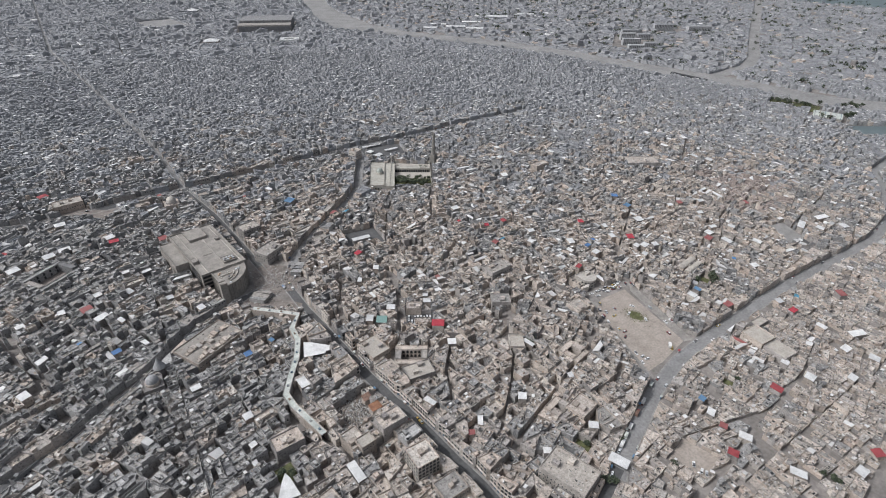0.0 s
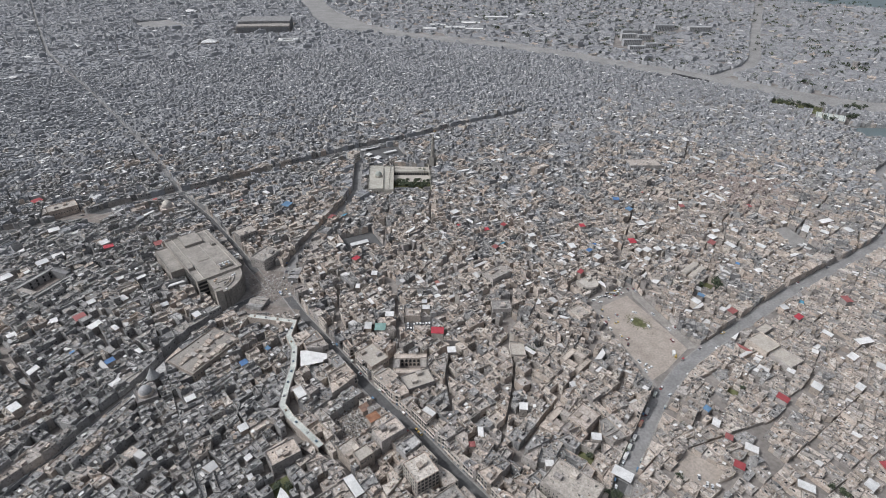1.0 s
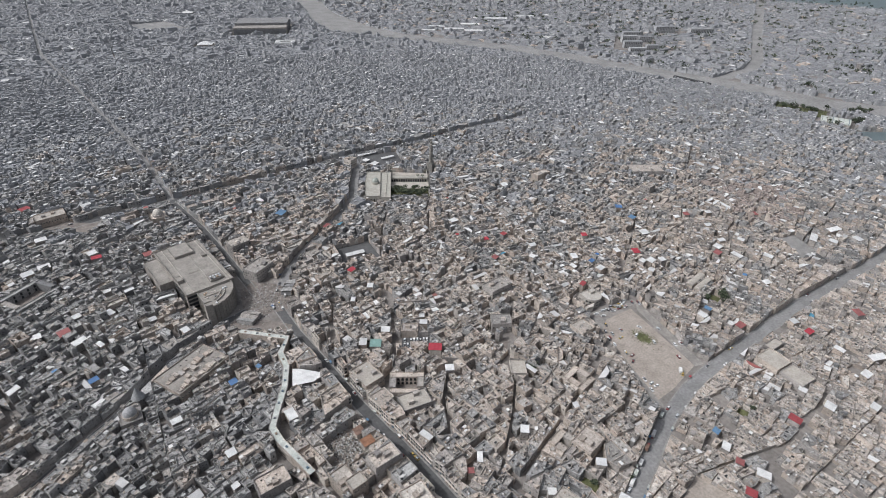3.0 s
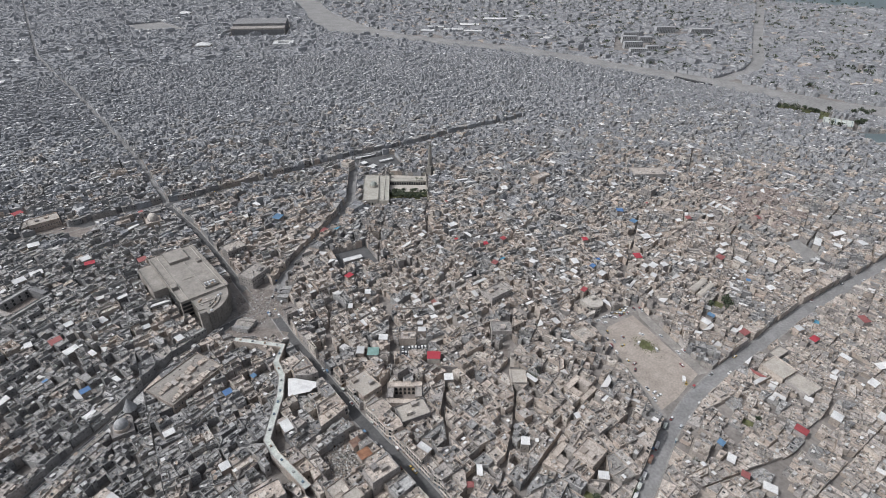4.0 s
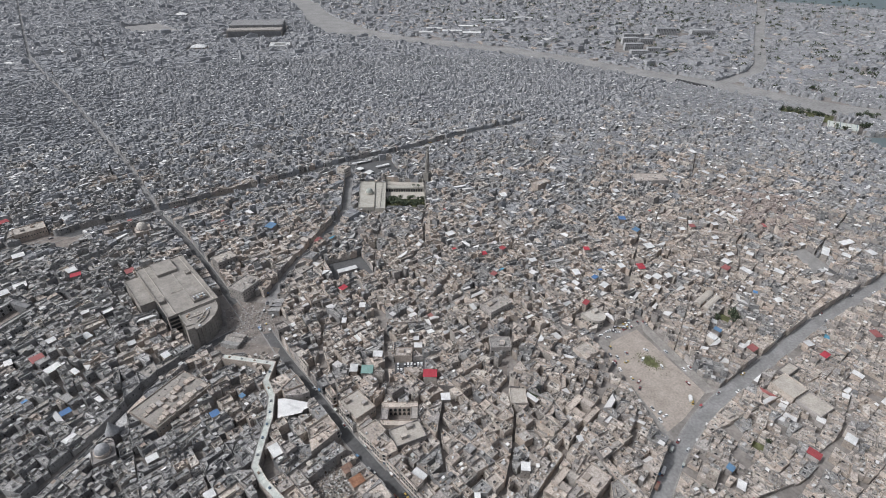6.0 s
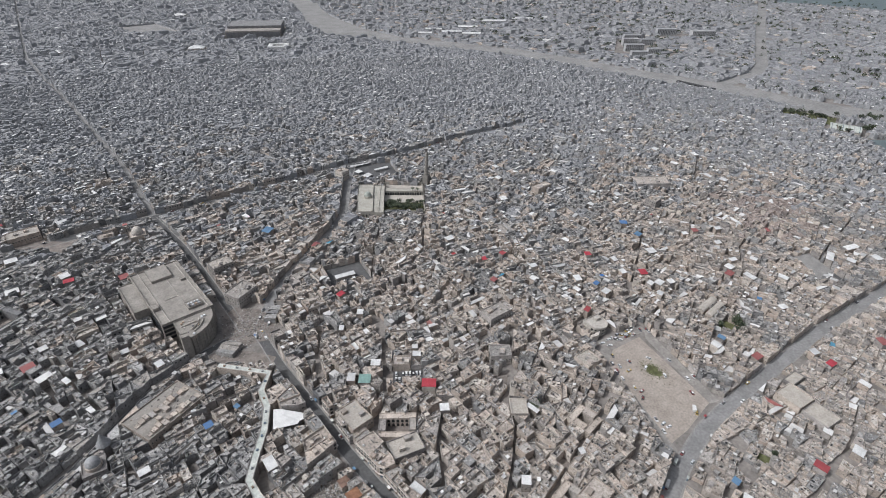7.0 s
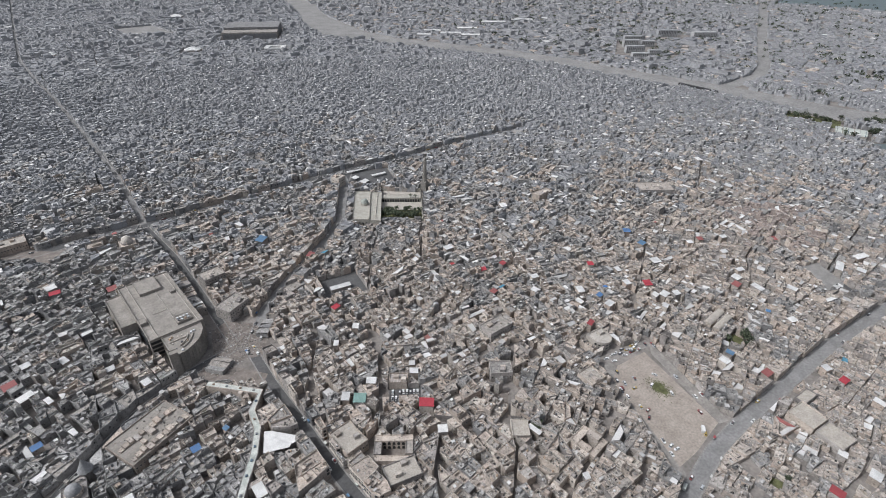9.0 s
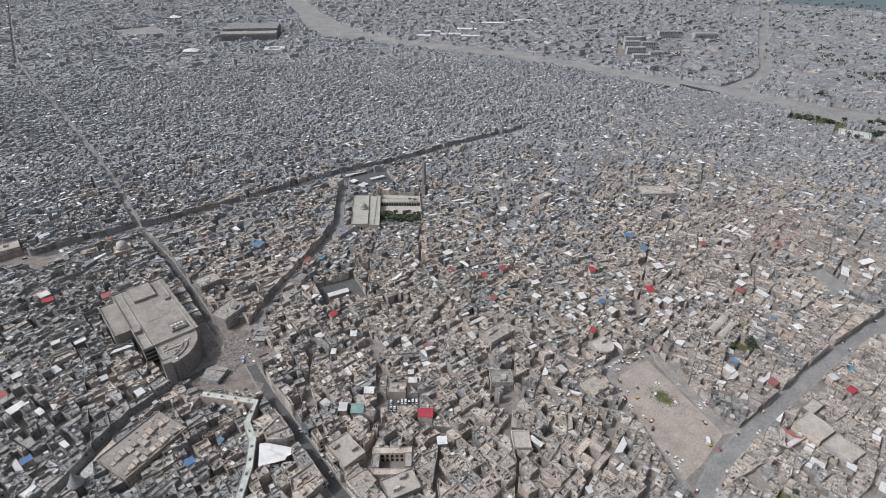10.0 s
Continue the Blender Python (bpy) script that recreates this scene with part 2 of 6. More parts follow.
HIGHWAY = [(888, 2530), (776, 1940), (768, 1656), (811, 1487), (899, 1349), (996, 1188), (1053, 1041), (1091, 898), (1133, 778), (1171, 671), (1194, 567),
           (1214, 474), (1257, 400), (1350, 300)]
NORTH_ROAD = [(1180, 706), (1220, 705), (1344, 719), (1434, 755), (1766, 951), (2085, 1133), (2534, 1387)]
STREETS = [("avenue", AVENUE[:5], 7.6, 1.0), ("avenue_south", AVENUE[4:], 9.6, 1.2), ("boulevard", BOULEVARD, 9.8, 1.2), ("lane", LANE, 7, 0), ("mosque_street", MOSQUE_STREET, 9, 1.4), ("artery", ARTERY, 10.5, 1.4),
           ("cross_street", CROSS_STREET, 6.5, 1.0), ("north_street", NORTH_STREET, 7.5, 0), ("artery_east", ARTERY_EAST, 5, 0), ("west_street", WEST_STREET, 7.2, 1.0), ("highway", HIGHWAY, 86, 0), ("north_road", NORTH_ROAD, 30, 0)]
ALLEYS = [
    [(203, 393), (187, 359), (162, 310), (142, 290)],
    [(295, 324), (259, 284), (234, 255), (226, 237), (205, 214), (178, 190)],
    [(195, 428), (196, 393), (191, 369), (168, 323), (145, 303), (140, 281)],
    [(524, 371), (467, 331), (410, 295)],
    [(345, 551), (318, 516), (292, 466)],
    [(278, 541), (252, 504), (228, 462)],
    [(199, 286), (173, 255), (158, 224)],
    [(312, 224), (265, 205), (204, 183), (168, 171)],
    [(425, 104), (379, 97), (326, 93), (276, 82), (246, 78)],
    [(-120, 487), (-100, 435), (-89, 400)],
    [(153, 409), (135, 376), (120, 354)],
]
ALLEYS += [[(-124, 485), (-109, 441), (-95, 403)], [(-39, 470), (-27, 437), (-16, 407)], [(781, 479), (696, 424)], [(135, 377), (128, 357)], [(67, 247), (72, 231), (77, 216)]]
LANES = [[(700, 714), (691, 682), (664, 580), (646, 492), (632, 439)], [(652, 300), (644, 273), (635, 230), (622, 198)]]
LOT = [(334, 248), (349, 257), (381, 256), (366, 178), (330, 171), (311, 170)]
LOT_LANES = [[(345, 268), (392, 262), (388, 250), (370, 176)], [(344, 263), (326, 215), (305, 164)]]
RUINS = [(79, 429, 15, 16, 43, 4.6), (124.5, 453, 19, 11, 51, 6.0)]
SQUARE_YARD = [(58, 422), (76, 405), (103, 393), (109, 401), (92, 420), (68, 436)]
YARDS = [SQUARE_YARD, *[rect(*r[:5]) for r in RUINS], rect(98, 448, 52, 62, 10), rect(97, 470, 34, 60, 0), rect(189, 323, 24, 13, -28), rect(207, 478, 40, 34, -5), rect(345, 690, 62, 50, -12)]
COURT = [(338, 645), (382, 612), (343, 548), (300, 575)]
HALL = [(301, 645), (330, 627), (294, 562), (267, 579)]
zones = []          # (outline, is a street front)
for name, line, width, walk_side in STREETS:
    zones += [(q, walk_side > 0) for q in ribbon(line, width + 2 * walk_side)]
for line in ALLEYS:
    zones += [(q, False) for q in ribbon(line, 1.9)]
for line in LANES:
    zones += [(q, False) for q in ribbon(line, 4.4)]
for line in LOT_LANES:
    zones += [(q, False) for q in ribbon(line, 9)]
zones += [(q, False) for q in YARDS]


def convex(p):
    return p if area(p) > 0 else p[::-1]


for q in ([(309, 163), (373, 172), (397, 266), (345, 272), (332, 262)], LOT, COURT, HALL, rect(52.5, 515.5, 44.5, 95, 8), rect(22.5, 527, 15, 52, 8), [(40, 470), (47, 438), (60, 439), (74, 450), (79, 474)]):
    zones.append((convex(q), False))
zones.append((rect(387, 617, 13, 13, 30), False))

# coloured roofs: x, y, width, depth, yaw, eaves height, material
COLOURED = []
# west of the avenue
COLOURED += [
    (46, 351, 8, 7, 10, 8, "blue"), (72, 298, 9, 13, 5, 8, "white"), (73, 207, 8, 20, 5, 8, "white"), (108, 250, 11, 9, 5, 6, "rust"), (107, 262, 9, 8, 5, 5, "rust"), (28, 434, 7.8, 8.8, 18, 7.2, "white"),
    (-104, 394, 9.1, 10.5, 26, 7.2, "white"), (3, 336, 9.5, 6.4, 8, 7.2, "white"), (-42, 410, 9.1, 6.5, 18, 7.2, "blue"), (67, 358, 5, 5, 26, 7.2, "blue"), (28, 289, 8.4, 7.7, 8, 7.2, "white"), (24, 263, 6.3, 5, 18, 7.2, "white"),
]
COLOURED += [
    (45, 259, 5, 5, 26, 7.2, "white"), (21, 248, 4.5, 5, 8, 7.2, "white"),
]
# between avenue and lanes
COLOURED += [
    (195, 302, 14, 10, -35, 8, "red"), (153, 193, 6, 5, -30, 7, "red"), (156, 332, 12, 11, -33, 8, "green"), (142, 231, 9, 12, 20, 8, "white"), (164, 198, 5, 10, -33, 7, "white"), (203, 199, 8, 8, -38, 8, "white"),
    (192, 276, 9, 8, -28, 8, "white"), (171, 343, 10, 8, -33, 8, "white"), (148, 339, 8, 10, -33, 8, "white"), (245, 241, 5, 13, 14, 8, "white"), (189, 408, 7.4, 8.3, -33, 7.2, "white"), (166, 397, 5.5, 7.8, -33, 7.2, "white"),
]
COLOURED += [
    (204, 335, 8.8, 6.9, -33, 7.2, "white"), (207, 343, 6.3, 5.5, -33, 7.2, "white"), (249, 196, 5.5, 6, -14, 7.2, "white"), (187, 154, 7.3, 5.6, -33, 7.2, "white"),
]
# the low quarter beyond the boulevard
COLOURED += [
    (374.5, 103, 9, 11, 10, 5, "red"), (308, 104, 7, 7, 25, 4.5, "red"), (293, 87, 8, 9, 25, 4.5, "red"), (480, 147, 11, 7, 0, 6, "red"), (316, 127, 7, 6, 10, 6, "blue"), (312, 90, 8, 11, 28, 5, "white"),
    (407, 95, 11, 9, 10, 6, "white"), (314, 55, 8, 13, 28, 5, "white"), (466, 96, 12, 8, 0, 6, "white"), (349, 33, 11, 8, 0, 6, "white"), (228, 152, 9, 7, -40, 8, "white"), (495, 100, 20, 8, -20, 6, "white"),
]
COLOURED += [
    (436, 77, 10.7, 7.2, 4, 5, "white"), (475, 78, 10.2, 10.1, 14, 5, "white"), (375, 34, 10.2, 8, -25, 5, "red"), (311, 116, 9.5, 6.9, 22, 5, "white"), (480, 122, 7.3, 10.5, 4, 5, "white"), (408, 115, 7.7, 7.6, 14, 5, "white"),
    (481, 161, 8.7, 7.7, -14, 7.2, "white"), (543, 136, 9.4, 11.4, -25, 7.2, "red"),
]
# round the square and the artery
COLOURED += [
    (198, 534, 12, 8, 40, 9, "red"), (185, 441, 10, 7, 20, 8, "red"), (-25, 599, 12, 8, 0, 8, "red"), (165, 592, 15, 12, 40, 9, "blue"), (204, 474, 26, 7, -5, 3, "white"), (-70, 608, 14, 11, 8, 7.2, "white"),
    (-84, 602, 14, 11, 18, 7.2, "white"), (-114, 590, 14, 11, 26, 7.2, "white"), (-72, 671, 14, 11, 8, 7.2, "white"), (-28, 612, 11.5, 10.2, 18, 7.2, "white"), (-23, 494, 7.3, 11, 26, 7.2, "white"), (7, 464, 8.1, 6.7, 8, 7.2, "white"),
]
COLOURED += [
    (-48, 503, 8.7, 7.6, 18, 7.2, "white"), (-48, 465, 14, 8.7, 26, 7.2, "white"), (-77, 490, 7.3, 8.5, 8, 7.2, "white"), (-107, 486, 8.6, 8.5, 18, 7.2, "white"), (-34, 452, 5.2, 9.3, 26, 7.2, "white"), (-18, 806, 9, 11, 8, 7.2, "white"),
    (-25, 736, 14, 11, 18, 7.2, "white"), (-87, 763, 14, 11, 26, 7.2, "red"), (20, 580, 11, 10.7, 8, 7.2, "red"), (-58, 484, 12.1, 11, 18, 7.2, "red"),
]
# round the dirt lot
COLOURED += [
    (320, 383, 9, 7, 20, 8, "red"), (334, 418, 8, 7, -12, 8, "red"), (357, 416, 8, 7, 12, 8, "red"), (363, 301, 10, 6, 20, 8, "red"), (437, 184, 11, 8, 0, 6, "red"), (400, 325, 9, 6, 12, 8, "blue"),
    (327, 471, 12, 9, 4, 8, "white"), (369, 381, 10, 7, -12, 8, "white"), (391, 341, 9, 11, -20, 8, "white"), (453, 293, 12, 9, 10, 8, "white"), (464, 288, 9, 8, -12, 8, "white"), (445, 297, 9, 7, 12, 8, "white"),
]
COLOURED += [
    (439, 281, 9, 6.5, 20, 8, "white"), (438, 325, 8, 9, -12, 8, "white"), (398, 311, 11, 8, 12, 8, "white"), (378, 329, 6.8, 8.6, 14, 7.2, "white"), (449, 346, 6.8, 9.1, -14, 7.2, "white"), (455, 314, 9.9, 11.2, -25, 7.2, "red"),
    (433, 368, 8.1, 7.8, -25, 7.2, "red"), (472, 569, 10.1, 10, 14, 7.2, "white"), (439, 517, 10.9, 10.4, -14, 7.2, "white"), (355, 365, 8.7, 7.7, 22, 7.2, "white"), (420, 210, 8.8, 9.8, 4, 7.2, "white"), (432, 213, 6.6, 8.1, 14, 7.2, "blue"),
]
# the eastern quarter
COLOURED += [
    (527, 266, 12, 9, 10, 7, "red"), (517, 393, 11, 9, -40, 8, "blue"), (510, 366, 11, 9, 12, 8, "blue"), (647, 227, 24, 9, 20, 7, "white"), (686, 224, 24, 9, -12, 7, "white"), (600, 327, 10, 7, -20, 7, "white"),
    (554, 279, 11, 6.5, -15, 7, "white"), (520, 208, 11, 7.5, -15, 6, "white"), (558, 340, 9, 7, -20, 7, "white"), (572, 308, 10, 7, -20, 7, "white"), (540, 252, 9, 15, 0, 7, "white"), (657, 211, 10.3, 10.7, 14, 7.2, "white"),
]
COLOURED += [
    (686, 199, 11.4, 11.3, -14, 7.2, "white"), (573, 268, 8.8, 9.2, 22, 7.2, "white"), (538, 273, 11.3, 10, 4, 7.2, "white"), (566, 233, 9.3, 11.7, 14, 7.2, "white"), (495, 336, 12.7, 11.3, -14, 7.2, "white"), (644, 294, 7.3, 9.3, -25, 7.2, "red"),
    (573, 338, 8.4, 8.4, -25, 7.2, "red"), (549, 470, 8.2, 9.6, 14, 7.2, "white"), (570, 448, 9.1, 9.7, -14, 7.2, "white"), (521, 447, 8.7, 8.8, 22, 7.2, "white"), (741, 525, 11.1, 11.5, 4, 7.2, "white"), (719, 474, 9.6, 13.1, 14, 7.2, "white"),
]
COLOURED += [
    (775, 480, 10.1, 14.5, -14, 7.2, "white"), (954, 550, 10.8, 16.4, 22, 7.2, "white"), (722, 422, 8.4, 14.9, 4, 7.2, "white"), (728, 402, 11.2, 12.3, 14, 7.2, "white"), (736, 624, 8.5, 12.8, -14, 7.2, "white"), (551, 546, 7.9, 10.9, 22, 7.2, "white"),
    (492, 601, 7.9, 10.9, 4, 7.2, "white"),
]
# large plain buildings: x, y, width, depth, yaw, height, label
BLOCKS = [
    (186, 133, 22, 32, 17, 12, "large pale corner building with rows of windows"), (112, 191, 16, 17, 0, 16, "tall grey street building with window bays"),
    (109, 228, 19, 12, 5, 15, "tall plain tan block beside the avenue"), (44, 252, 20, 13, 3, 11, "plain beige walled hall with a flat roof"),
    (117, 165, 17, 15, 3, 11, "tan corner building with windows"), (419.5, 144.6, 19, 19, -3, 6.5, "low hall with a flat tan roof"), (418.2, 124.6, 17.5, 18.5, -3, 6, "low hall with a flat tan roof"), (439, 155, 17, 8, 0, 5, "low hall with a flat tan roof"),
    (237, 247, 12, 14, -33, 9, "plain tan hall with a flat roof"),
]
BLOCKS += [
    (288, 340, 24, 15, 5, 12, "large grey stone building"), (588, 408, 14, 14, 10, 13, "pale tall building with a blank wall"), (640, 452, 44, 24, -30, 8, "long low tan building"),
    (498, 512, 24, 12, 5, 12, "dark brown walled building"), (190, 335, 14, 10, -33, 7, "long grey shed with a ribbed roof"), (134, 304, 17, 22, 10, 9, "wide flat-roofed building in dusty plaster"),
    (103, 545, 20, 16, 12, 14, "tall pale building with rows of windows"), (299, 691, 13, 13, 25, 12, "tall pale building with rows of windows"),
    (108, 493, 24, 18, 30, 11, "corner building with windows on the square"), (13, 678, 16, 12, 0, 6, "long grey shed with a ribbed roof"),
    (82, 230, 12, 16, 10, 10, "building with a tall plain pale wall"),
    (23, 382, 46, 30, 28, 8.5, "long pale flat-roofed block with windows"),
]
BLOCKS += [
    (50, 194, 13, 15, 12, 12, "tan corner building with windows"), (87, 222, 11, 9, 8, 13, "plain tan hall with a flat roof"), (-62, 726, 30, 18, 8, 9, "wide pale building with rows of windows"),
    (152, 262, 22, 15, -8, 9, "wide flat-roofed building in dusty plaster"), (232, 168, 18, 15, 12, 10, "stone house with windows round a deep court"),
    (262, 300, 17, 13, -30, 9, "large grey stone building"), (300, 132, 12, 11, 22, 6, "pale low house with windows"), (317.5, 256.5, 15, 15, 3, 7, "pale low house with windows"),
]
DIRT_FIELD = [(-80, 718), (-30, 667), (-8, 687), (-65, 729)]
GREENS = [rect(214, 147, 8, 11, 20), rect(36, 235, 12, 14, 5), rect(352, 128, 9, 7, 20), rect(457, 222, 18, 11, 10)]
VAULTS = [(465, 248.5, 27, 6.5, 9), (464.5, 240, 26, 6, 9)]
ROUND_HOUSE = (357, 283, 8.5)
CLOISTERS = [(156, 281, 26, 20, -32), (270, 214, 17, 19, 12), (-83, 562, 39, 31, 36), (219, 176, 15, 17, 14)]
SHED_YARD = [(618, 253), (648, 247), (632, 214), (597, 215)]
TORN_CANOPY = [(88, 340), (92.5, 338.5), (105.5, 325.5), (104, 320.5), (100, 321), (98, 318.5), (82, 323)]
LONG_TENT = [(34.8, 232), (36.5, 227), (38, 212), (24, 214), (30.5, 226)]
for q in (DIRT_FIELD, SHED_YARD, rect(94, 329, 23, 17, -28), rect(32, 221, 14, 21, 5), *[rect(*v) for v in VAULTS], rect(357, 288, 22.5, 24.5), *GREENS, *[rect(*place) for place in CLOISTERS]):
    zones.append((q if area(q) > 0 else q[::-1], False))
for x, y, w, d, yaw, h, c in BLOCKS:
    zones.append((rect(x, y, w + 1, d + 1, yaw), False))
INTERCHANGE = [[(725, 1556), (824, 1563), (787, 1912), (705, 1889), (674, 1647)], [(705, 1889), (787, 1912), (896, 2252), (827, 2289)]]
FAR_FIELD = [(171, 2060), (194, 1936), (322, 1887), (281, 2071)]
LONG_SHEDS = [(985, 1540, 50, 10), (1010, 1478, 60, 11), (1045, 1425, 54, 9), (1240, 1568, 80, 12), (1345, 1560, 90, 12), (1100, 1520, 60, 9), (930, 1500, 40, 10)]
zones += [(rect(511, 1770, 160, 190, -24), False), (rect(310, 1622, 60, 50, -25), False), (rect(498, 1540, 64, 54, -25), False), (rect(6, 1733, 28, 24, -25), False), (rect(374, 2180, 50, 40, -25), False), (convex(INTERCHANGE[0]), False), (convex(INTERCHANGE[1]), False), (FAR_FIELD, False), *[(rect(x, y, w + 8, d + 14, -33), False) for x, y, w, d in LONG_SHEDS], (rect(1330, 1050, 210, 110, 40), False), (rect(1600, 1095, 150, 60, -35), False),
          (rect(1112, 420, 70, 60, 20), False), (rect(1135, 490, 60, 90, 20), False), (rect(1100, 336, 88, 62, -35), False), (rect(3000, 1250, 700, 500, 20), False),
          (rect(-23, 357, 16, 16, 0), False), (rect(43, 662, 20, 20, 0), False), (rect(22, 672, 18, 16, 0), False), (rect(270, 100, 24, 24, 15), False), (rect(96, 256, 24, 28, 10), False)]
COLOURED = [(x, y, w * 0.78, d * 0.78, yaw, h + (0.2 if y > 175 else 0), c) for x, y, w, d, yaw, h, c in COLOURED]
for x, y, w, d, yaw, h, c in COLOURED:
    zones.append((rect(x, y, w, d, yaw), False))
SOUK = [(66, 406), (97, 377), (86, 362), (85, 345), (77, 326), (65, 307), (57, 293), (58, 280), (62, 265), (67, 245)]
zones += [(q, False) for q in ribbon(SOUK, 4.8)]
boxes = [(min(p[0] for p in q), max(p[0] for p in q), min(p[1] for p in q), max(p[1] for p in q)) for q, f in zones]


def overlap(p, q):
    for a in (p, q):
        for i in range(len(a)):
            nx, ny = a[i][1] - a[i - 1][1], a[i - 1][0] - a[i][0]
            s = [nx * v[0] + ny * v[1] for v in p]
            t = [nx * v[0] + ny * v[1] for v in q]
            if max(s) <= min(t) + 1e-6 or max(t) <= min(s) + 1e-6:
                return False
    return True


def carve(p):
    """What is left of a plot beside the streets and yards, and whether it fronts a street."""
    front = False
    x0, x1 = min(v[0] for v in p), max(v[0] for v in p)
    y0, y1 = min(v[1] for v in p), max(v[1] for v in p)
    for (q, f), b in zip(zones, boxes):
        if b[0] > x1 or b[1] < x0 or b[2] > y1 or b[3] < y0 or not overlap(p, q):
            continue
        best = []
        for i in range(len(q)):
            a, c = q[i - 1], q[i]
            nx, ny = c[1] - a[1], a[0] - c[0]
            r = clip(p, nx, ny, nx * a[0] + ny * a[1])
            if len(r) > 2 and (not best or area(r) > area(best)):
                best = r
        if len(best) < 3 or area(best) < 12:
            return [], False
        p, front = best, front or f
    return p, front


def seen(p):
    """Whether a plot lies in the part of the town that is built."""
    x, y = middle(p)
    r = math.sqrt(abs(area(p)))
    d = math.hypot(x, y) + 1e-6
    a = math.degrees(math.atan2(y, x))
    off = abs(a - 57) - math.degrees(r / d)
    return math.hypot(x - 27, y - 40) < 150 + r or off < 44 + 2500 / d and d < 3150 + r


def low_quarter(x, y):
    """The quarter beyond the boulevard, of low houses and open yards."""
    return y < 150 and x > 190 or (x > 300 and y < 172)


def beyond_highway(x, y):
    return any(x > ax + (bx - ax) * (y - ay) / (by - ay) for (ax, ay), (bx, by) in zip(HIGHWAY, HIGHWAY[1:]) if by < y <= ay) or y <= 300 and x > 1350


def in_west(x, y):
    """The quarter west of the avenue, where the houses stand in rows."""
    return y < 440 and x < 122 or y >= 440 and y < 728 and x < 110 + (y - 440) * 0.76


def lie(x, y):
    """The way in which the houses of a quarter lie, in degrees."""
    sway = 46 * noise.noise(Vector((x / 95, y / 95, 3.7)))
    if low_quarter(x, y):
        return 8 + sway * 0.45
    if in_west(x, y):
        return 8 + 20 * min(1.0, max(0.0, (25 - x) / 70)) + sway * 0.3
    if x < 190 and y < 330:
        return 14 + sway * 0.5
    return 12 + sway * 0.85


plots = []          # (outline, fronts a street, distance)


def divide(p, rng):
    if not seen(p):
        return
    a = area(p)
    x, y = middle(p)
    d = math.hypot(x, y)
    lot = (135 if low_quarter(x, y) else 125 if in_west(x, y) else 140 if d < 420 else 122) if d < 900 else (230 if beyond_highway(x, y) else 112 if d < 1500 else 130 if d < 2100 else 180)
    if a < lot * rng.choice((0.55, 0.7, 0.9, 1.1, 1.3, 1.6, 2.0, 3.2)):
        if a > 18:
            q, f = carve(p)
            q = tidy(q)
            if len(q) > 2 and area(q) > 14 and not (beyond_highway(x, y) and rng.random() < 0.16 + 0.3 * (noise.noise(Vector((x / 90, y / 90, 1.0))) > 0.25)) and not (low_quarter(x, y) and rng.random() < 0.03):
                plots.append((q, f, d))
        return
    turn = radians(lie(x, y))
    way = (math.cos(turn), math.sin(turn))
    spans = []
    for n in (way, (-way[1], way[0])):
        s = [n[0] * v[0] + n[1] * v[1] for v in p]
        spans.append((max(s) - min(s), min(s), n))
    rows = 0.72 if in_west(x, y) else 1.0
    span, low, n = max(spans, key=lambda s: s[0] * (rows if s[2] is way else 1.0))
    turn = radians(rng.gauss(0, (9 if a < 1500 else 6) if a < 40000 else 9))
    n = (n[0] * math.cos(turn) - n[1] * math.sin(turn), n[0] * math.sin(turn) + n[1] * math.cos(turn))
    s = [n[0] * v[0] + n[1] * v[1] for v in p]
    low, span = min(s), max(s) - min(s)
    c = low + span * rng.uniform(0.38, 0.62)
    gap = 0.0
    if a > 1800:
        gap = rng.choice((0.0, 0.7, 1.1, 1.6)) if a < 6000 else 0.3
        if d > 1500 and 4000 < a < 40000:
            gap = 3.0
    for q in (clip(p, n[0], n[1], c + gap / 2), clip(p, -n[0], -n[1], -c + gap / 2)):
        if len(q) > 2:
            divide(q, rng)


divide([(-700, -200), (3300, -200), (3300, 3300), (-700, 3300)], random.Random(7))


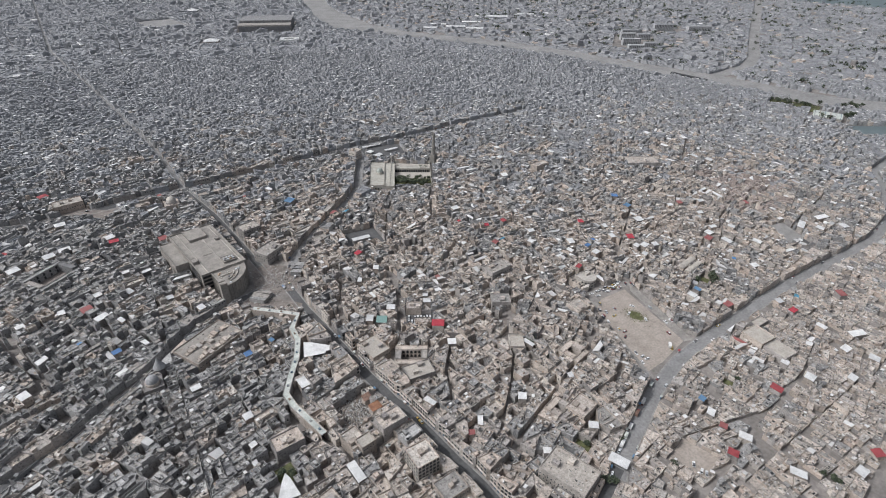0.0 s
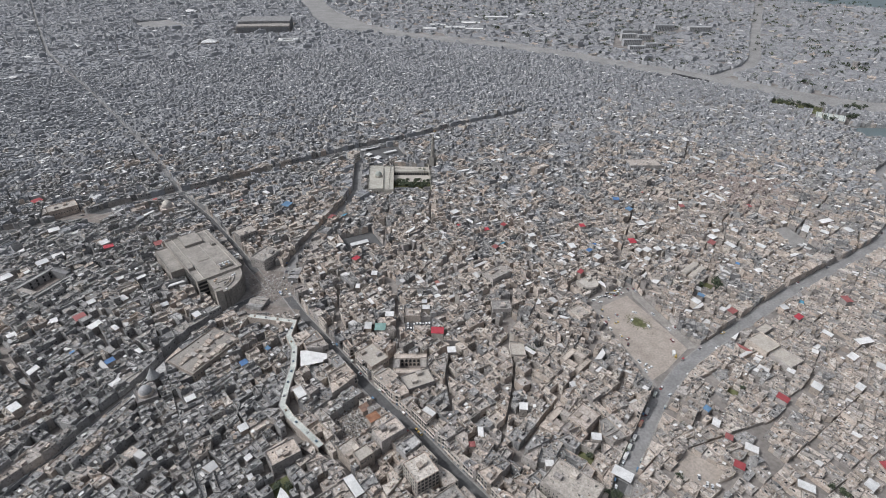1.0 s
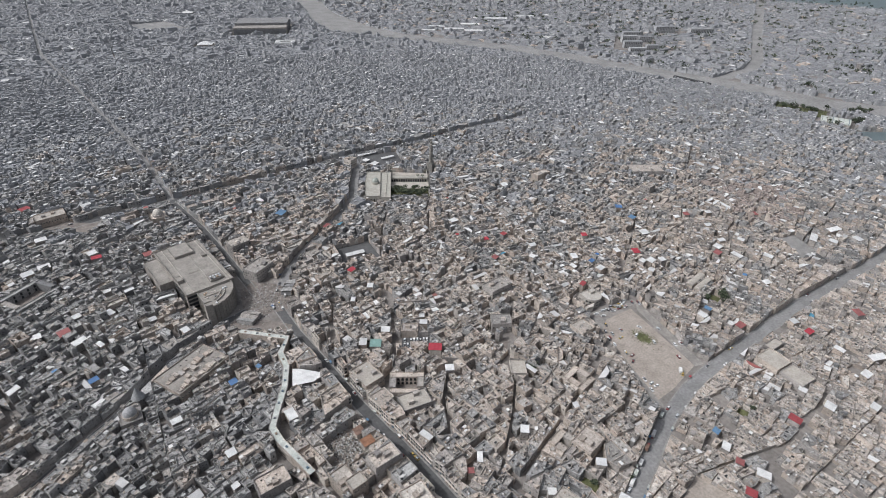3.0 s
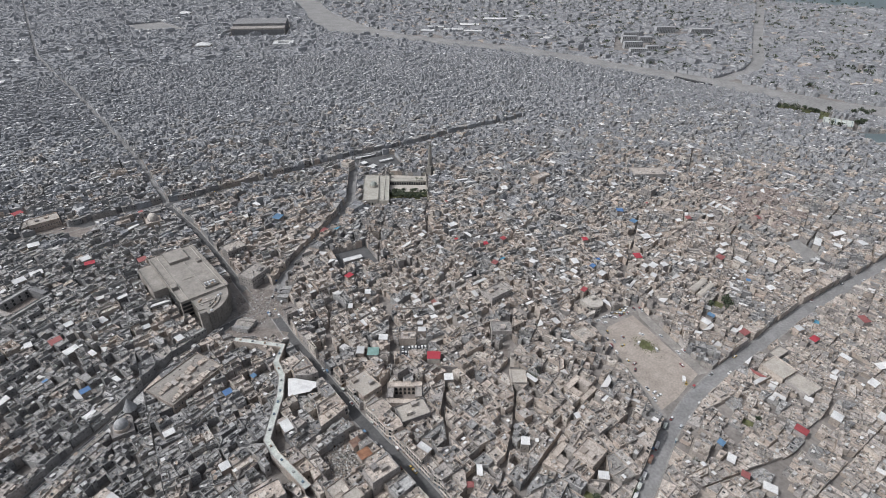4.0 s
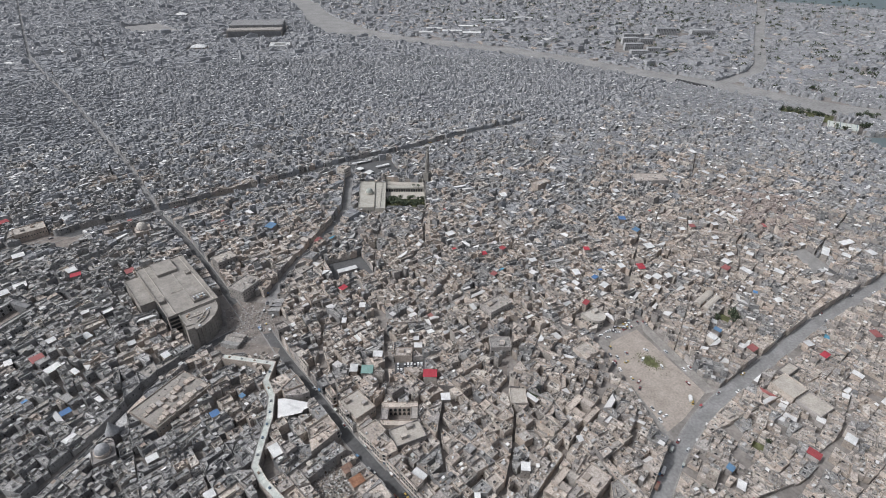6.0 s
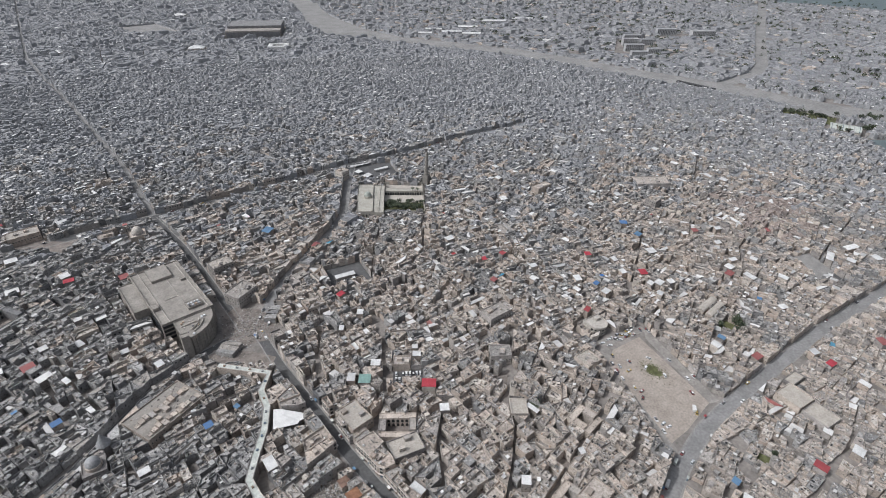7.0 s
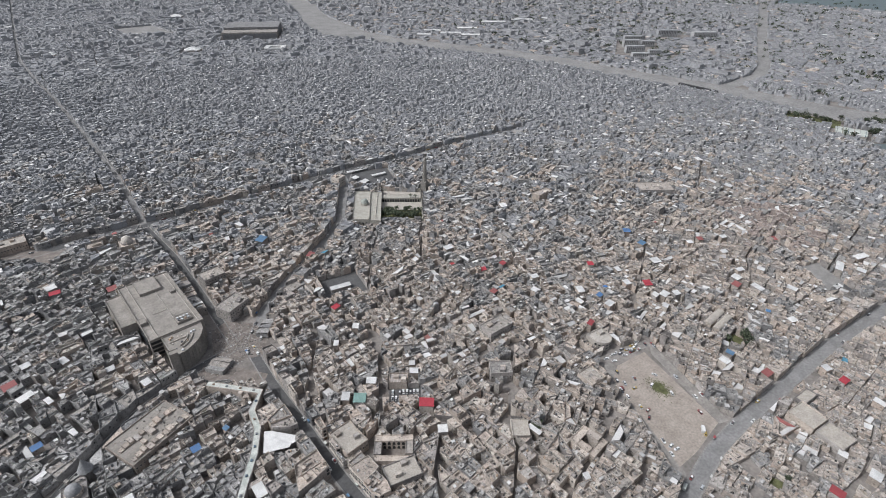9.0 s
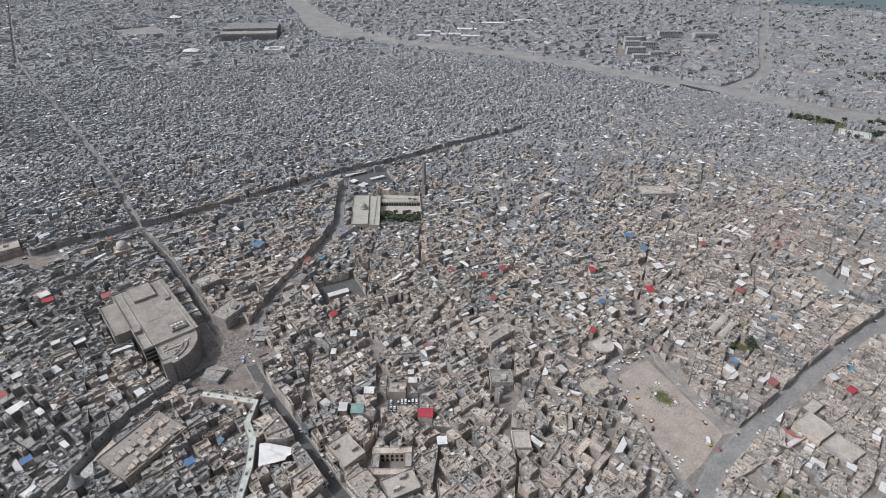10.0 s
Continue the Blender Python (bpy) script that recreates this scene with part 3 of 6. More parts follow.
# ---- mesh makers ----
class Pile:
    """Faces gathered for one mesh."""

    def __init__(self):
        self.v, self.f, self.m = [], [], []

    def face(self, pts, m=0):
        n = len(self.v)
        self.v += pts
        self.f.append(tuple(range(n, n + len(pts))))
        self.m.append(m)

    def prism(self, p, z0, z1, wall=0, top=0, rim=0.0, thick=0.3):
        """An upright block over the outline p; with a rim, a parapet that stands over the recessed roof."""
        n, k = len(self.v), len(p)
        zt = z1 + rim
        self.v += [(x, y, z0) for x, y in p] + [(x, y, zt) for x, y in p]
        for i in range(k):
            j = (i + 1) % k
            self.f.append((n + i, n + j, n + k + j, n + k + i))
            self.m.append(wall)
        q = inset(p, thick) if rim > 0 else []
        if len(q) == k:
            # order of the inset outline follows the outline's corners
            s = min(range(k), key=lambda i: math.hypot(q[i][0] - p[0][0], q[i][1] - p[0][1]))
            q = q[s:] + q[:s]
            self.v += [(x, y, zt) for x, y in q] + [(x, y, z1) for x, y in q]
            for i in range(k):
                j = (i + 1) % k
                self.f.append((n + k + i, n + k + j, n + 2 * k + j, n + 2 * k + i))
                self.m.append(wall)
                self.f.append((n + 2 * k + i, n + 2 * k + j, n + 3 * k + j, n + 3 * k + i))
                self.m.append(wall)
            self.roof([(x, y, z1) for x, y in q], top)
        else:
            self.f.append(tuple(range(n + k, n + 2 * k)))
            self.m.append(top)

    def chip(self, x, y, z, r, h, rng):
        """A small leaning three-sided lump."""
        n, a = len(self.v), rng.uniform(0, 6.28)
        for k in range(3):
            b = a + k * 2.1 + rng.uniform(-0.4, 0.4)
            self.v.append((x + r * math.cos(b), y + r * math.sin(b), z))
        for k in range(3):
            q = self.v[n + k]
            self.v.append((x + (q[0] - x) * 0.8 + rng.uniform(-0.2, 0.2), y + (q[1] - y) * 0.8 + rng.uniform(-0.2, 0.2), z + h * rng.uniform(0.5, 1.1)))
        self.f += [(n, n + 1, n + 4, n + 3), (n + 1, n + 2, n + 5, n + 4), (n + 2, n, n + 3, n + 5), (n + 3, n + 4, n + 5)]
        self.m += [0, 0, 0, 0]

    def roof(self, pts, m):
        self.face(pts, m)

    def slab(self, p, zs, thick, m):
        """A sheet over p whose corners lie at the heights zs."""
        up = [(x, y, z) for (x, y), z in zip(p, zs)]
        dn = [(x, y, z - thick) for x, y, z in up]
        n, k = len(self.v), len(p)
        self.v += up + dn
        self.f += [tuple(range(n, n + k)), tuple(range(n + 2 * k - 1, n + k - 1, -1))]
        self.m += [m, m]
        for i in range(k):
            j = (i + 1) % k
            self.f.append((n + k + i, n + k + j, n + j, n + i))
            self.m.append(m)

    def moved(self, x, y, z=0.0):
        self.v = [(a - x, b - y, c - z) for a, b, c in self.v]
        return self

    def mesh(self, name, mats):
        me = bpy.data.meshes.new(name)
        me.from_pydata(self.v, [], self.f)
        for m in mats:
            me.materials.append(m)
        if len(mats) > 1:
            me.polygons.foreach_set("material_index", self.m)
        me.update()
        return me


def thing(name, x, y, z=0.0, yaw=0.0, label="", category="", group="", kind=""):
    ob = new(name)
    ob.matrix_basis = pose(x, y, z, 0, 0, yaw)
    return tagged(ob, label, category, group, kind)


def part(name, pile, mats, parent=None, label="", m=None):
    """Links a pile, or a mesh that is made already, as one mesh object under a thing."""
    me = pile if isinstance(pile, bpy.types.Mesh) else pile.mesh(name, mats if isinstance(mats, (list, tuple)) else [mats])
    ob = new(name, me)
    if parent is not None:
        ob.parent = parent
    if m is not None:
        ob.matrix_basis = m
    if label:
        ob["label"] = label
    return ob


def lathe(pile, x, y, rings, sides=16, m=0):
    """A turned form: rings of (radius, height)."""
    n = len(pile.v)
    for r, z in rings:
        pile.v += [(x + r * math.cos(2 * math.pi * i / sides), y + r * math.sin(2 * math.pi * i / sides), z) for i in range(sides)]
    for k in range(len(rings) - 1):
        for i in range(sides):
            j = (i + 1) % sides
            pile.f.append((n + k * sides + i, n + k * sides + j, n + (k + 1) * sides + j, n + (k + 1) * sides + i))
            pile.m.append(m)
    pile.f.append(tuple(n + (len(rings) - 1) * sides + i for i in range(sides)))
    pile.m.append(m)


def dome_rings(r, z, rise, steps=7):
    return [(r * math.cos(math.pi / 2 * i / steps) + 0.02, z + rise * math.sin(math.pi / 2 * i / steps)) for i in range(steps + 1)]


# ---- ground and streets ----
g = Pile()
N = 24
for i in range(N):
    for j in range(N):
        x, y, s = -5000 + i * 10000 / N, -5000 + j * 10000 / N, 10000 / N
        g.face([(x, y, 0), (x + s, y, 0), (x + s, y + s, 0), (x, y + s, 0)])
tagged(part("ground", g, M_GROUND), "dusty grey-brown ground between the houses", "ground", kind="structure")


def offset_line(line, d):
    out = []
    for i, (x, y) in enumerate(line):
        a, b = line[max(i - 1, 0)], line[min(i + 1, len(line) - 1)]
        l = math.hypot(b[0] - a[0], b[1] - a[1])
        out.append((x - (b[1] - a[1]) / l * d, y + (b[0] - a[0]) / l * d))
    return out


def strip(line, d0, d1, z, thick=0.0):
    p = Pile()
    a, b = offset_line(line, d0), offset_line(line, d1)
    for i in range(len(line) - 1):
        q = [a[i], a[i + 1], b[i + 1], b[i]]
        if thick:
            p.prism(convex(q), z - thick, z)
        else:
            p.face([(u, v, z) for u, v in q])
    return p


for k, (name, line, width, side) in enumerate(STREETS):
    mat = M_HIGHWAY if width >= 30 else M_BOULEVARD if name in ("boulevard", "north_street", "mosque_street") else M_ASPHALT
    word = "wide dust-covered highway" if width >= 30 else "worn grey asphalt street with dust at its edges"
    tagged(part("road_" + name, strip(line, width / 2, -width / 2, 0.02 + 0.004 * k), mat), word, "road", kind="structure")
    if side:
        for sgn in (1, -1):
            tagged(part("pavement_" + name, strip(line, sgn * width / 2, sgn * (width / 2 + side), 0.16, 0.15), M_PAVE), "raised concrete pavement with a kerb along the street", "pavement", kind="structure")
for line in LANES:
    tagged(part("road_back_lane", strip(line, 2.2, -2.2, 0.058), M_ASPHALT), "narrow worn asphalt lane between houses", "road", kind="structure")
for k, line in enumerate(LOT_LANES):
    tagged(part("road_lot_lane", strip(line, 4.2, -4.2, 0.062 + 0.004 * k), M_LANE), "narrow asphalt lane beside the dirt lot", "road", kind="structure")


def flat(name, outline, z, mat, label, category="ground", thick=0.05):
    p = Pile()
    p.prism(convex(outline), z - thick, z)
    return tagged(part(name, p, mat), label, category, kind="structure")


flat("ground_lot", LOT, 0.09, M_DIRT, "open lot of pale packed dirt", thick=0.08)
flat("ground_square", [(78, 446), (92, 428), (112, 424), (124, 446), (118, 468), (98, 484), (84, 476)], 0.08, M_EARTH, "dusty open square at a crossroads")
flat("ground_square_yard", SQUARE_YARD, 0.06, M_EARTH, "bare brown yard beside the square")
flat("ground_mosque_yard", COURT, 0.10, M_TILE, "pale paved mosque courtyard")
flat("ground_plaza", rect(345, 690, 60, 48, -12), 0.085, M_ASPHALT, "asphalt yard behind the mosque")
flat("ground_shed_yard", rect(207, 478, 40, 34, -5), 0.07, M_ASPHALT, "grey paved yard")
flat("ground_car_park", rect(189, 323, 24, 13, -28), 0.07, M_ASPHALT, "small asphalt car park")

# ---- houses ----


def wings(p, rng, least):
    """A plot cut into the rooms and wings of one house."""
    if area(p) < least * rng.uniform(0.9, 2.2):
        return [p]
    best, way = 0, (1, 0)
    spans = []
    for i in range(len(p)):
        ex, ey = p[i][0] - p[i - 1][0], p[i][1] - p[i - 1][1]
        l = math.hypot(ex, ey)
        if l > best:
            best, way = l, (ex / l, ey / l)
    for n in (way, (-way[1], way[0])):
        s = [n[0] * v[0] + n[1] * v[1] for v in p]
        spans.append((max(s) - min(s), min(s), n))
    span, low, n = max(spans, key=lambda s: s[0])
    c = low + span * rng.uniform(0.33, 0.67)
    out = []
    for q in (clip(p, *n, c), clip(p, -n[0], -n[1], -c)):
        q = tidy(q)
        if len(q) > 2 and area(q) > 3:
            out += wings(q, rng, least)
    return out


def court_wings(p, rng):
    """A large plot as four-sided wings round a court; the court itself comes last."""
    q = inset(p, math.sqrt(area(p)) * rng.uniform(0.26, 0.33))
    if len(q) != len(p) or area(q) < 8:
        return None
    s = min(range(len(q)), key=lambda i: math.hypot(q[i][0] - p[0][0], q[i][1] - p[0][1]))
    q = q[s:] + q[:s]
    out = []
    for i in range(len(p)):
        w = [p[i - 1], p[i], q[i], q[i - 1]]
        if area(w) < 2:
            return None
        out.append(w)
    return out + [q]


def box_in(p, rng, w, d):
    """A small box, square to the first long side of p, somewhere inside it."""
    q = inset(p, 0.6)
    if len(q) < 3:
        return None
    i = max(range(len(p)), key=lambda i: math.hypot(p[i][0] - p[i - 1][0], p[i][1] - p[i - 1][1]))
    yaw = math.degrees(math.atan2(p[i][1] - p[i - 1][1], p[i][0] - p[i - 1][0]))
    x, y = middle(p)
    c = rng.choice(q)
    k = rng.uniform(0.0, 0.75)
    return rect(x + (c[0] - x) * k, y + (c[1] - y) * k, w, d, yaw)


def north_of(line, x, y):
    """Whether a place lies beyond a street that runs from west to east."""
    return any(y > ay + (by - ay) * (x - ax) / (bx - ax) for (ax, ay), (bx, by) in zip(line, line[1:]) if ax <= x < bx)


def storeys(rng, front, d, c=(0, 0)):
    if 255 < c[0] < 375 and 520 < c[1] < 572:
        return rng.choice((3.0, 3.4, 3.8))
    if 300 < c[0] < 425 and 160 < c[1] < 285:
        return rng.choice((3.4, 3.8, 4.2, 5.6, 6.4))
    if low_quarter(*c):
        return rng.choice((2.4, 2.6, 2.8, 3.0, 3.2, 3.4, 4.8))
    if front and c[0] > 330 and c[1] < 420:
        return rng.choice((5.4, 6.2, 6.6, 7.2)) if north_of(BOULEVARD, *c) else rng.choice((2.8, 3.2, 3.6))
    if front and c[1] > 680 and c[0] < 660:
        return rng.choice((5.0, 5.6, 6.2, 6.8)) if north_of(ARTERY, *c) else rng.choice((3.4, 4.0, 4.6))
    if front and c[1] < 440 and 85 < c[0] < 122:
        return rng.choice((8.4, 9.4, 9.8, 10.4))
    if front and in_west(*c):
        return rng.choice((5.6, 6.4, 6.8, 7.4))
    if front:
        return rng.choice((6.9, 7.2, 9.8, 10.2, 10.6)) if d < 600 else rng.choice((6.8, 8.0, 9.6))
    if c[0] > 330 and 400 < d < 950:
        return rng.choice((4.0, 4.6, 5.0, 5.4, 5.8, 6.4))
    return rng.choice((4.6, 5.4, 5.8, 6.2, 6.4, 6.8, 7.0, 8.4)) if d < 950 else rng.choice((4.2, 5.4, 6.2, 6.8, 7.4, 8.4)) if d < 1450 else rng.choice((3.4, 3.8, 4.4, 5.0, 5.8))


def window_rows(p, h, rng):
    """Places of windows on the walls of a block: x, y, z, yaw."""
    out = []
    for i in range(len(p)):
        a, b = p[i - 1], p[i]
        l = math.hypot(b[0] - a[0], b[1] - a[1])
        if l < 3:
            continue
        yaw = math.degrees(math.atan2(b[1] - a[1], b[0] - a[0]))
        n = int(l / 2.6)
        for s in range(1, 1 + int((h - 3.6) / 3.0)):
            for k in range(n):
                t = (k + 0.5) / n
                out.append((a[0] + (b[0] - a[0]) * t, a[1] + (b[1] - a[1]) * t, s * 3.3 + 1.0, yaw, i))
    return out


def rough(p, rng):
    """An outline whose corners have settled a little inwards."""
    x, y = middle(p)
    return [(u + (x - u) * k, v + (y - v) * k) for (u, v), k in zip(p, [rng.choice((0.0, 0.02, 0.05, 0.1)) for _ in p])]


def litter(p, h, rng, pile, most):
    """Boxes and lumps strewn over a roof."""
    x, y = middle(p)
    for k in range(rng.randrange(1, most)):
        c = rng.choice(p)
        t = math.sqrt(rng.random()) * 0.88
        e = rng.choice(p)
        u = rng.random() * t
        px, py = x + (c[0] - x) * (t - u) + (e[0] - x) * u, y + (c[1] - y) * (t - u) + (e[1] - y) * u
        pile.chip(px, py, h, rng.choice((0.25, 0.4, 0.6, 0.9)), rng.uniform(0.2, 1.1), rng)


def roof_bits(p, h, rng, pile, m, most=2):
    """Thin partition walls, lean-to sheds and hatches with shade-dark tops on a roof."""
    x, y = middle(p)
    for k in range(rng.randrange(most + 1)):
        i = rng.randrange(len(p))
        a, b = p[i - 1], p[i]
        k, t = rng.uniform(0.2, 0.85), rng.uniform(0.0, 0.5)
        a, b = (a[0] + (x - a[0]) * k, a[1] + (y - a[1]) * k), (b[0] + (x - b[0]) * k, b[1] + (y - b[1]) * k)
        l = math.hypot(b[0] - a[0], b[1] - a[1])
        if l * (1 - t) > 0.8:
            pile.prism(rect((a[0] + b[0]) / 2, (a[1] + b[1]) / 2, l * (1 - t), 0.22, math.degrees(math.atan2(b[1] - a[1], b[0] - a[0]))), h, h + rng.uniform(0.7, 2.3), m, m)
    # closed box whose dark top paints the shade of an opening
    if rng.random() < 0.3:
        b = box_in(p, rng, rng.uniform(0.9, 2.0), rng.uniform(0.9, 2.4))
        if b:
            pile.prism(b, h, h + 0.25, m, DK)
    if most > 1 and rng.random() < 0.22:
        b = box_in(p, rng, rng.uniform(1.4, 3.2), rng.uniform(1.2, 2.4))
        if b:
            z = h + rng.uniform(1.5, 2.2)
            pile.slab(b, [z, z, z + 0.4, z + 0.4], 0.1, rng.choice((SH, RU, RU, m)))


def by_street(x, y, r):
    """Whether a street runs within r metres."""
    p = rect(x, y, 2 * r, 2 * r)
    return any(f and b[0] - r < x < b[1] + r and b[2] - r < y < b[3] + r and overlap(p, q) for (q, f), b in zip(zones, boxes))


QUARTER = (168, 232)
town, far_town, clutter = Pile(), Pile(), Pile()
named = []
order = sorted(plots, key=lambda q: math.hypot(middle(q[0])[0] - QUARTER[0], middle(q[0])[1] - QUARTER[1]))
for rank, (p, front, d) in enumerate(order):
    if rank < 300:
        named.append((p, front))
        continue
    c = middle(p)
    rng = random.Random(int(c[0] * 13 + c[1] * 7919))
    # dusty: distance by which houses turn grey, then take the haze-coloured materials
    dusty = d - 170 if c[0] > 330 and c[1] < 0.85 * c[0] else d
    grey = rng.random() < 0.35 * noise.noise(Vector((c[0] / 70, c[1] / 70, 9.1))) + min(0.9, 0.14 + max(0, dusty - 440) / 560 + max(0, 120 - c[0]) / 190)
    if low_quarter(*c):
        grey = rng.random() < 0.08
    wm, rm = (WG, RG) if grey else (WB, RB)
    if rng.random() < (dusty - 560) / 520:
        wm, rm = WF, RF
    if rng.random() < 0.75 - math.hypot(c[0] - 690, (c[1] - 325) * 1.3) / 130:
        wm, rm = BW, BR
    p = inset(p, 0.06)
    if len(p) < 3:
        continue
    if d > 1450:
        h = storeys(rng, False, d)
        if rng.random() < 0.06:
            h += rng.uniform(3, 9)
        if beyond_highway(*c) and rng.random() < 0.05:
            wm, rm = WB, RB
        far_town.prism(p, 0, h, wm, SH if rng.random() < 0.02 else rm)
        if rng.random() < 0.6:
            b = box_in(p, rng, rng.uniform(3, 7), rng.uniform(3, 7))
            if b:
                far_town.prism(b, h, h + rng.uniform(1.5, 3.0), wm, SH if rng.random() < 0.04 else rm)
        continue
    base = storeys(rng, front, d, c)
    cells = wings(p, rng, 80 if front else (34 if in_west(*c) else 30 if low_quarter(*c) else 32 if d < 480 else 26 if d < 650 else 27 if d < 900 else 21))
    court = rng.randrange(len(cells)) if len(cells) > 1 and not front and rng.random() < (0.4 if low_quarter(*c) else 0.68 if d < 520 else 0.55) else -1
    ring = court_wings(p, rng) if area(p) > 140 and len(p) == 4 and d < 950 and not front and rng.random() < (0.3 if low_quarter(*c) else 0.75) else None
    if ring:
        cells, court = ring, len(ring) - 1
    for k, q in enumerate(cells):
        if k == court:
            continue
        if not front:
            q = rough(q, rng)
        h = base if front or ring and rng.random() < 0.8 or rng.random() < (0.6 if d < 700 else 0.35) else max(2.3 if low_quarter(*c) else 3.2, base + rng.choice((-2.6, -1.2, -0.6, 0.4, 0.7, 2.4)))
        sheet = rng.random()
        if sheet < (0.02 if low_quarter(*c) else 0.02 if in_west(*c) else 0.085 if c[0] > 330 and d > 400 else 0.065) and area(q) < 80 and len(q) == 4:
            town.prism(q, 0, h, wm, rm)
            r = inset(q, 0.2)
            if len(r) > 2:
                lift = [h + 0.5 + (v[0] - c[0]) * 0.05 for v in r]
                town.slab(r, lift, 0.15, RE if sheet < 0.002 and d < 700 else BL if sheet < 0.003 and d < 600 else SH)
        else:
            town.prism(q, 0, h, wm, rm, rng.choice((0.1, 0.2, 0.3, 0.5, 0.8) if low_quarter(*c) else (0.2, 0.4, 0.6, 0.8, 1.0, 1.3, 1.8)) if d < 900 else 0.0, 0.24)
            if rng.random() < (0.28 if d < 700 else 0.5 if d < 1000 else 0.35):
                b = box_in(q, rng, rng.uniform(1.6, 3.2), rng.uniform(1.8, 4.0))
                if b:
                    town.prism(b, h, h + rng.uniform(1.2, 2.7), wm, SH if rng.random() < 0.1 else rm)
            if d < 800:
                roof_bits(q, h, rng, town, wm, 4 if d < 520 else 2 if d < 650 else 1)
                litter(q, h, rng, clutter, 14 if d < 420 else 9 if d < 560 else 4)
        if d < 900 and (front or rng.random() < 0.25):
            for x, y, z, yaw, i in window_rows(q, h, rng):
                if front and not by_street(x, y, 3.0):
                    continue
                if rng.random() < (0.4 if d > 520 else 0.25 if in_west(*c) else 0.1):
                    continue
                wide = front and d < 520 and not in_west(*c)
                town.prism(rect(x, y, 1.8 if wide else 1.1, 0.16, yaw), z, z + (2.0 if wide else 1.4), DK, DK)
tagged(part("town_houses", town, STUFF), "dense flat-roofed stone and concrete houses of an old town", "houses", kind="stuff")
tagged(part("distant_houses", far_town, STUFF), "distant flat-roofed houses greyed for haze", "houses", kind="stuff")
tagged(part("roof_clutter", clutter, M_RUBBLE), "small clutter, tanks and rubble on flat roofs", "clutter", kind="stuff")

# one shared mesh for each kind of small fitting
wp = Pile()
for x, w, z0, z1 in ((-0.55, 0.12, 0, 1.5), (0.55, 0.12, 0, 1.5)):
    wp.prism(rect(x, 0, w, 0.24), z0, z1)
wp.prism(rect(0, 0, 1.22, 0.3), -0.1, 0.0)
wp.prism(rect(0, 0, 1.22, 0.24), 1.5, 1.62)
WINDOW = wp.mesh("window", [M_FRAME])
wp = Pile()
wp.prism(rect(0, 0, 1.0, 0.1), 0, 1.5)
PANE = wp.mesh("pane", [M_DARK])
wp = Pile()
for x in (-0.55, 0.55):
    wp.prism(rect(x, 0, 0.12, 0.24), 0, 1.5)
wp.prism(rect(0, 0, 1.22, 0.3), -0.1, 0.0)
WINDOW_DARK = wp.mesh("small_window", [M_FRAME])
wp = Pile()
for x in (-1.15, 1.15):
    wp.prism(rect(x, 0, 0.3, 0.5), -1.0, 2.2)
wp.prism(rect(0, 0, 2.0, 0.4), -1.0, -0.1)
BAY = wp.mesh("window_bay", [M_FRAME])
wp = Pile()
wp.prism(rect(0, 0, 1.9, 0.12), -0.1, 2.0)
BAY_PANE = wp.mesh("bay_pane", [M_DARK])


def add_window(parent, m):
    part("pane", PANE, None, part("window", WINDOW, None, parent, "", m), "dark glass pane")


sp = Pile()
sp.prism(rect(0, 0, 2.0, 0.14), 0.1, 2.7)
for k in range(9):
    sp.prism(rect(0, 0, 1.96, 0.2), 0.2 + k * 0.28, 0.3 + k * 0.28)
SHUTTER = sp.mesh("shutter", [M_SHUTTER])
dp = Pile()
dp.prism(rect(0, 0, 1.0, 0.12), 0.05, 2.1)
dp.prism(rect(0, 0, 1.2, 0.2), 2.1, 2.25, 1, 1)
DOOR = dp.mesh("door", [M_DOOR, M_FRAME])
tp = Pile()
lathe(tp, 0, 0, [(0.55, 0.25), (0.6, 0.3), (0.6, 1.35), (0.5, 1.45), (0.2, 1.5)], 10)
TANK = tp.mesh("tank", [M_TANK])
lp = Pile()
lp.prism(rect(0, 0, 1.1, 1.1), 0, 0.25)
TANK_BASE = lp.mesh("stand", [M_RUBBLE])

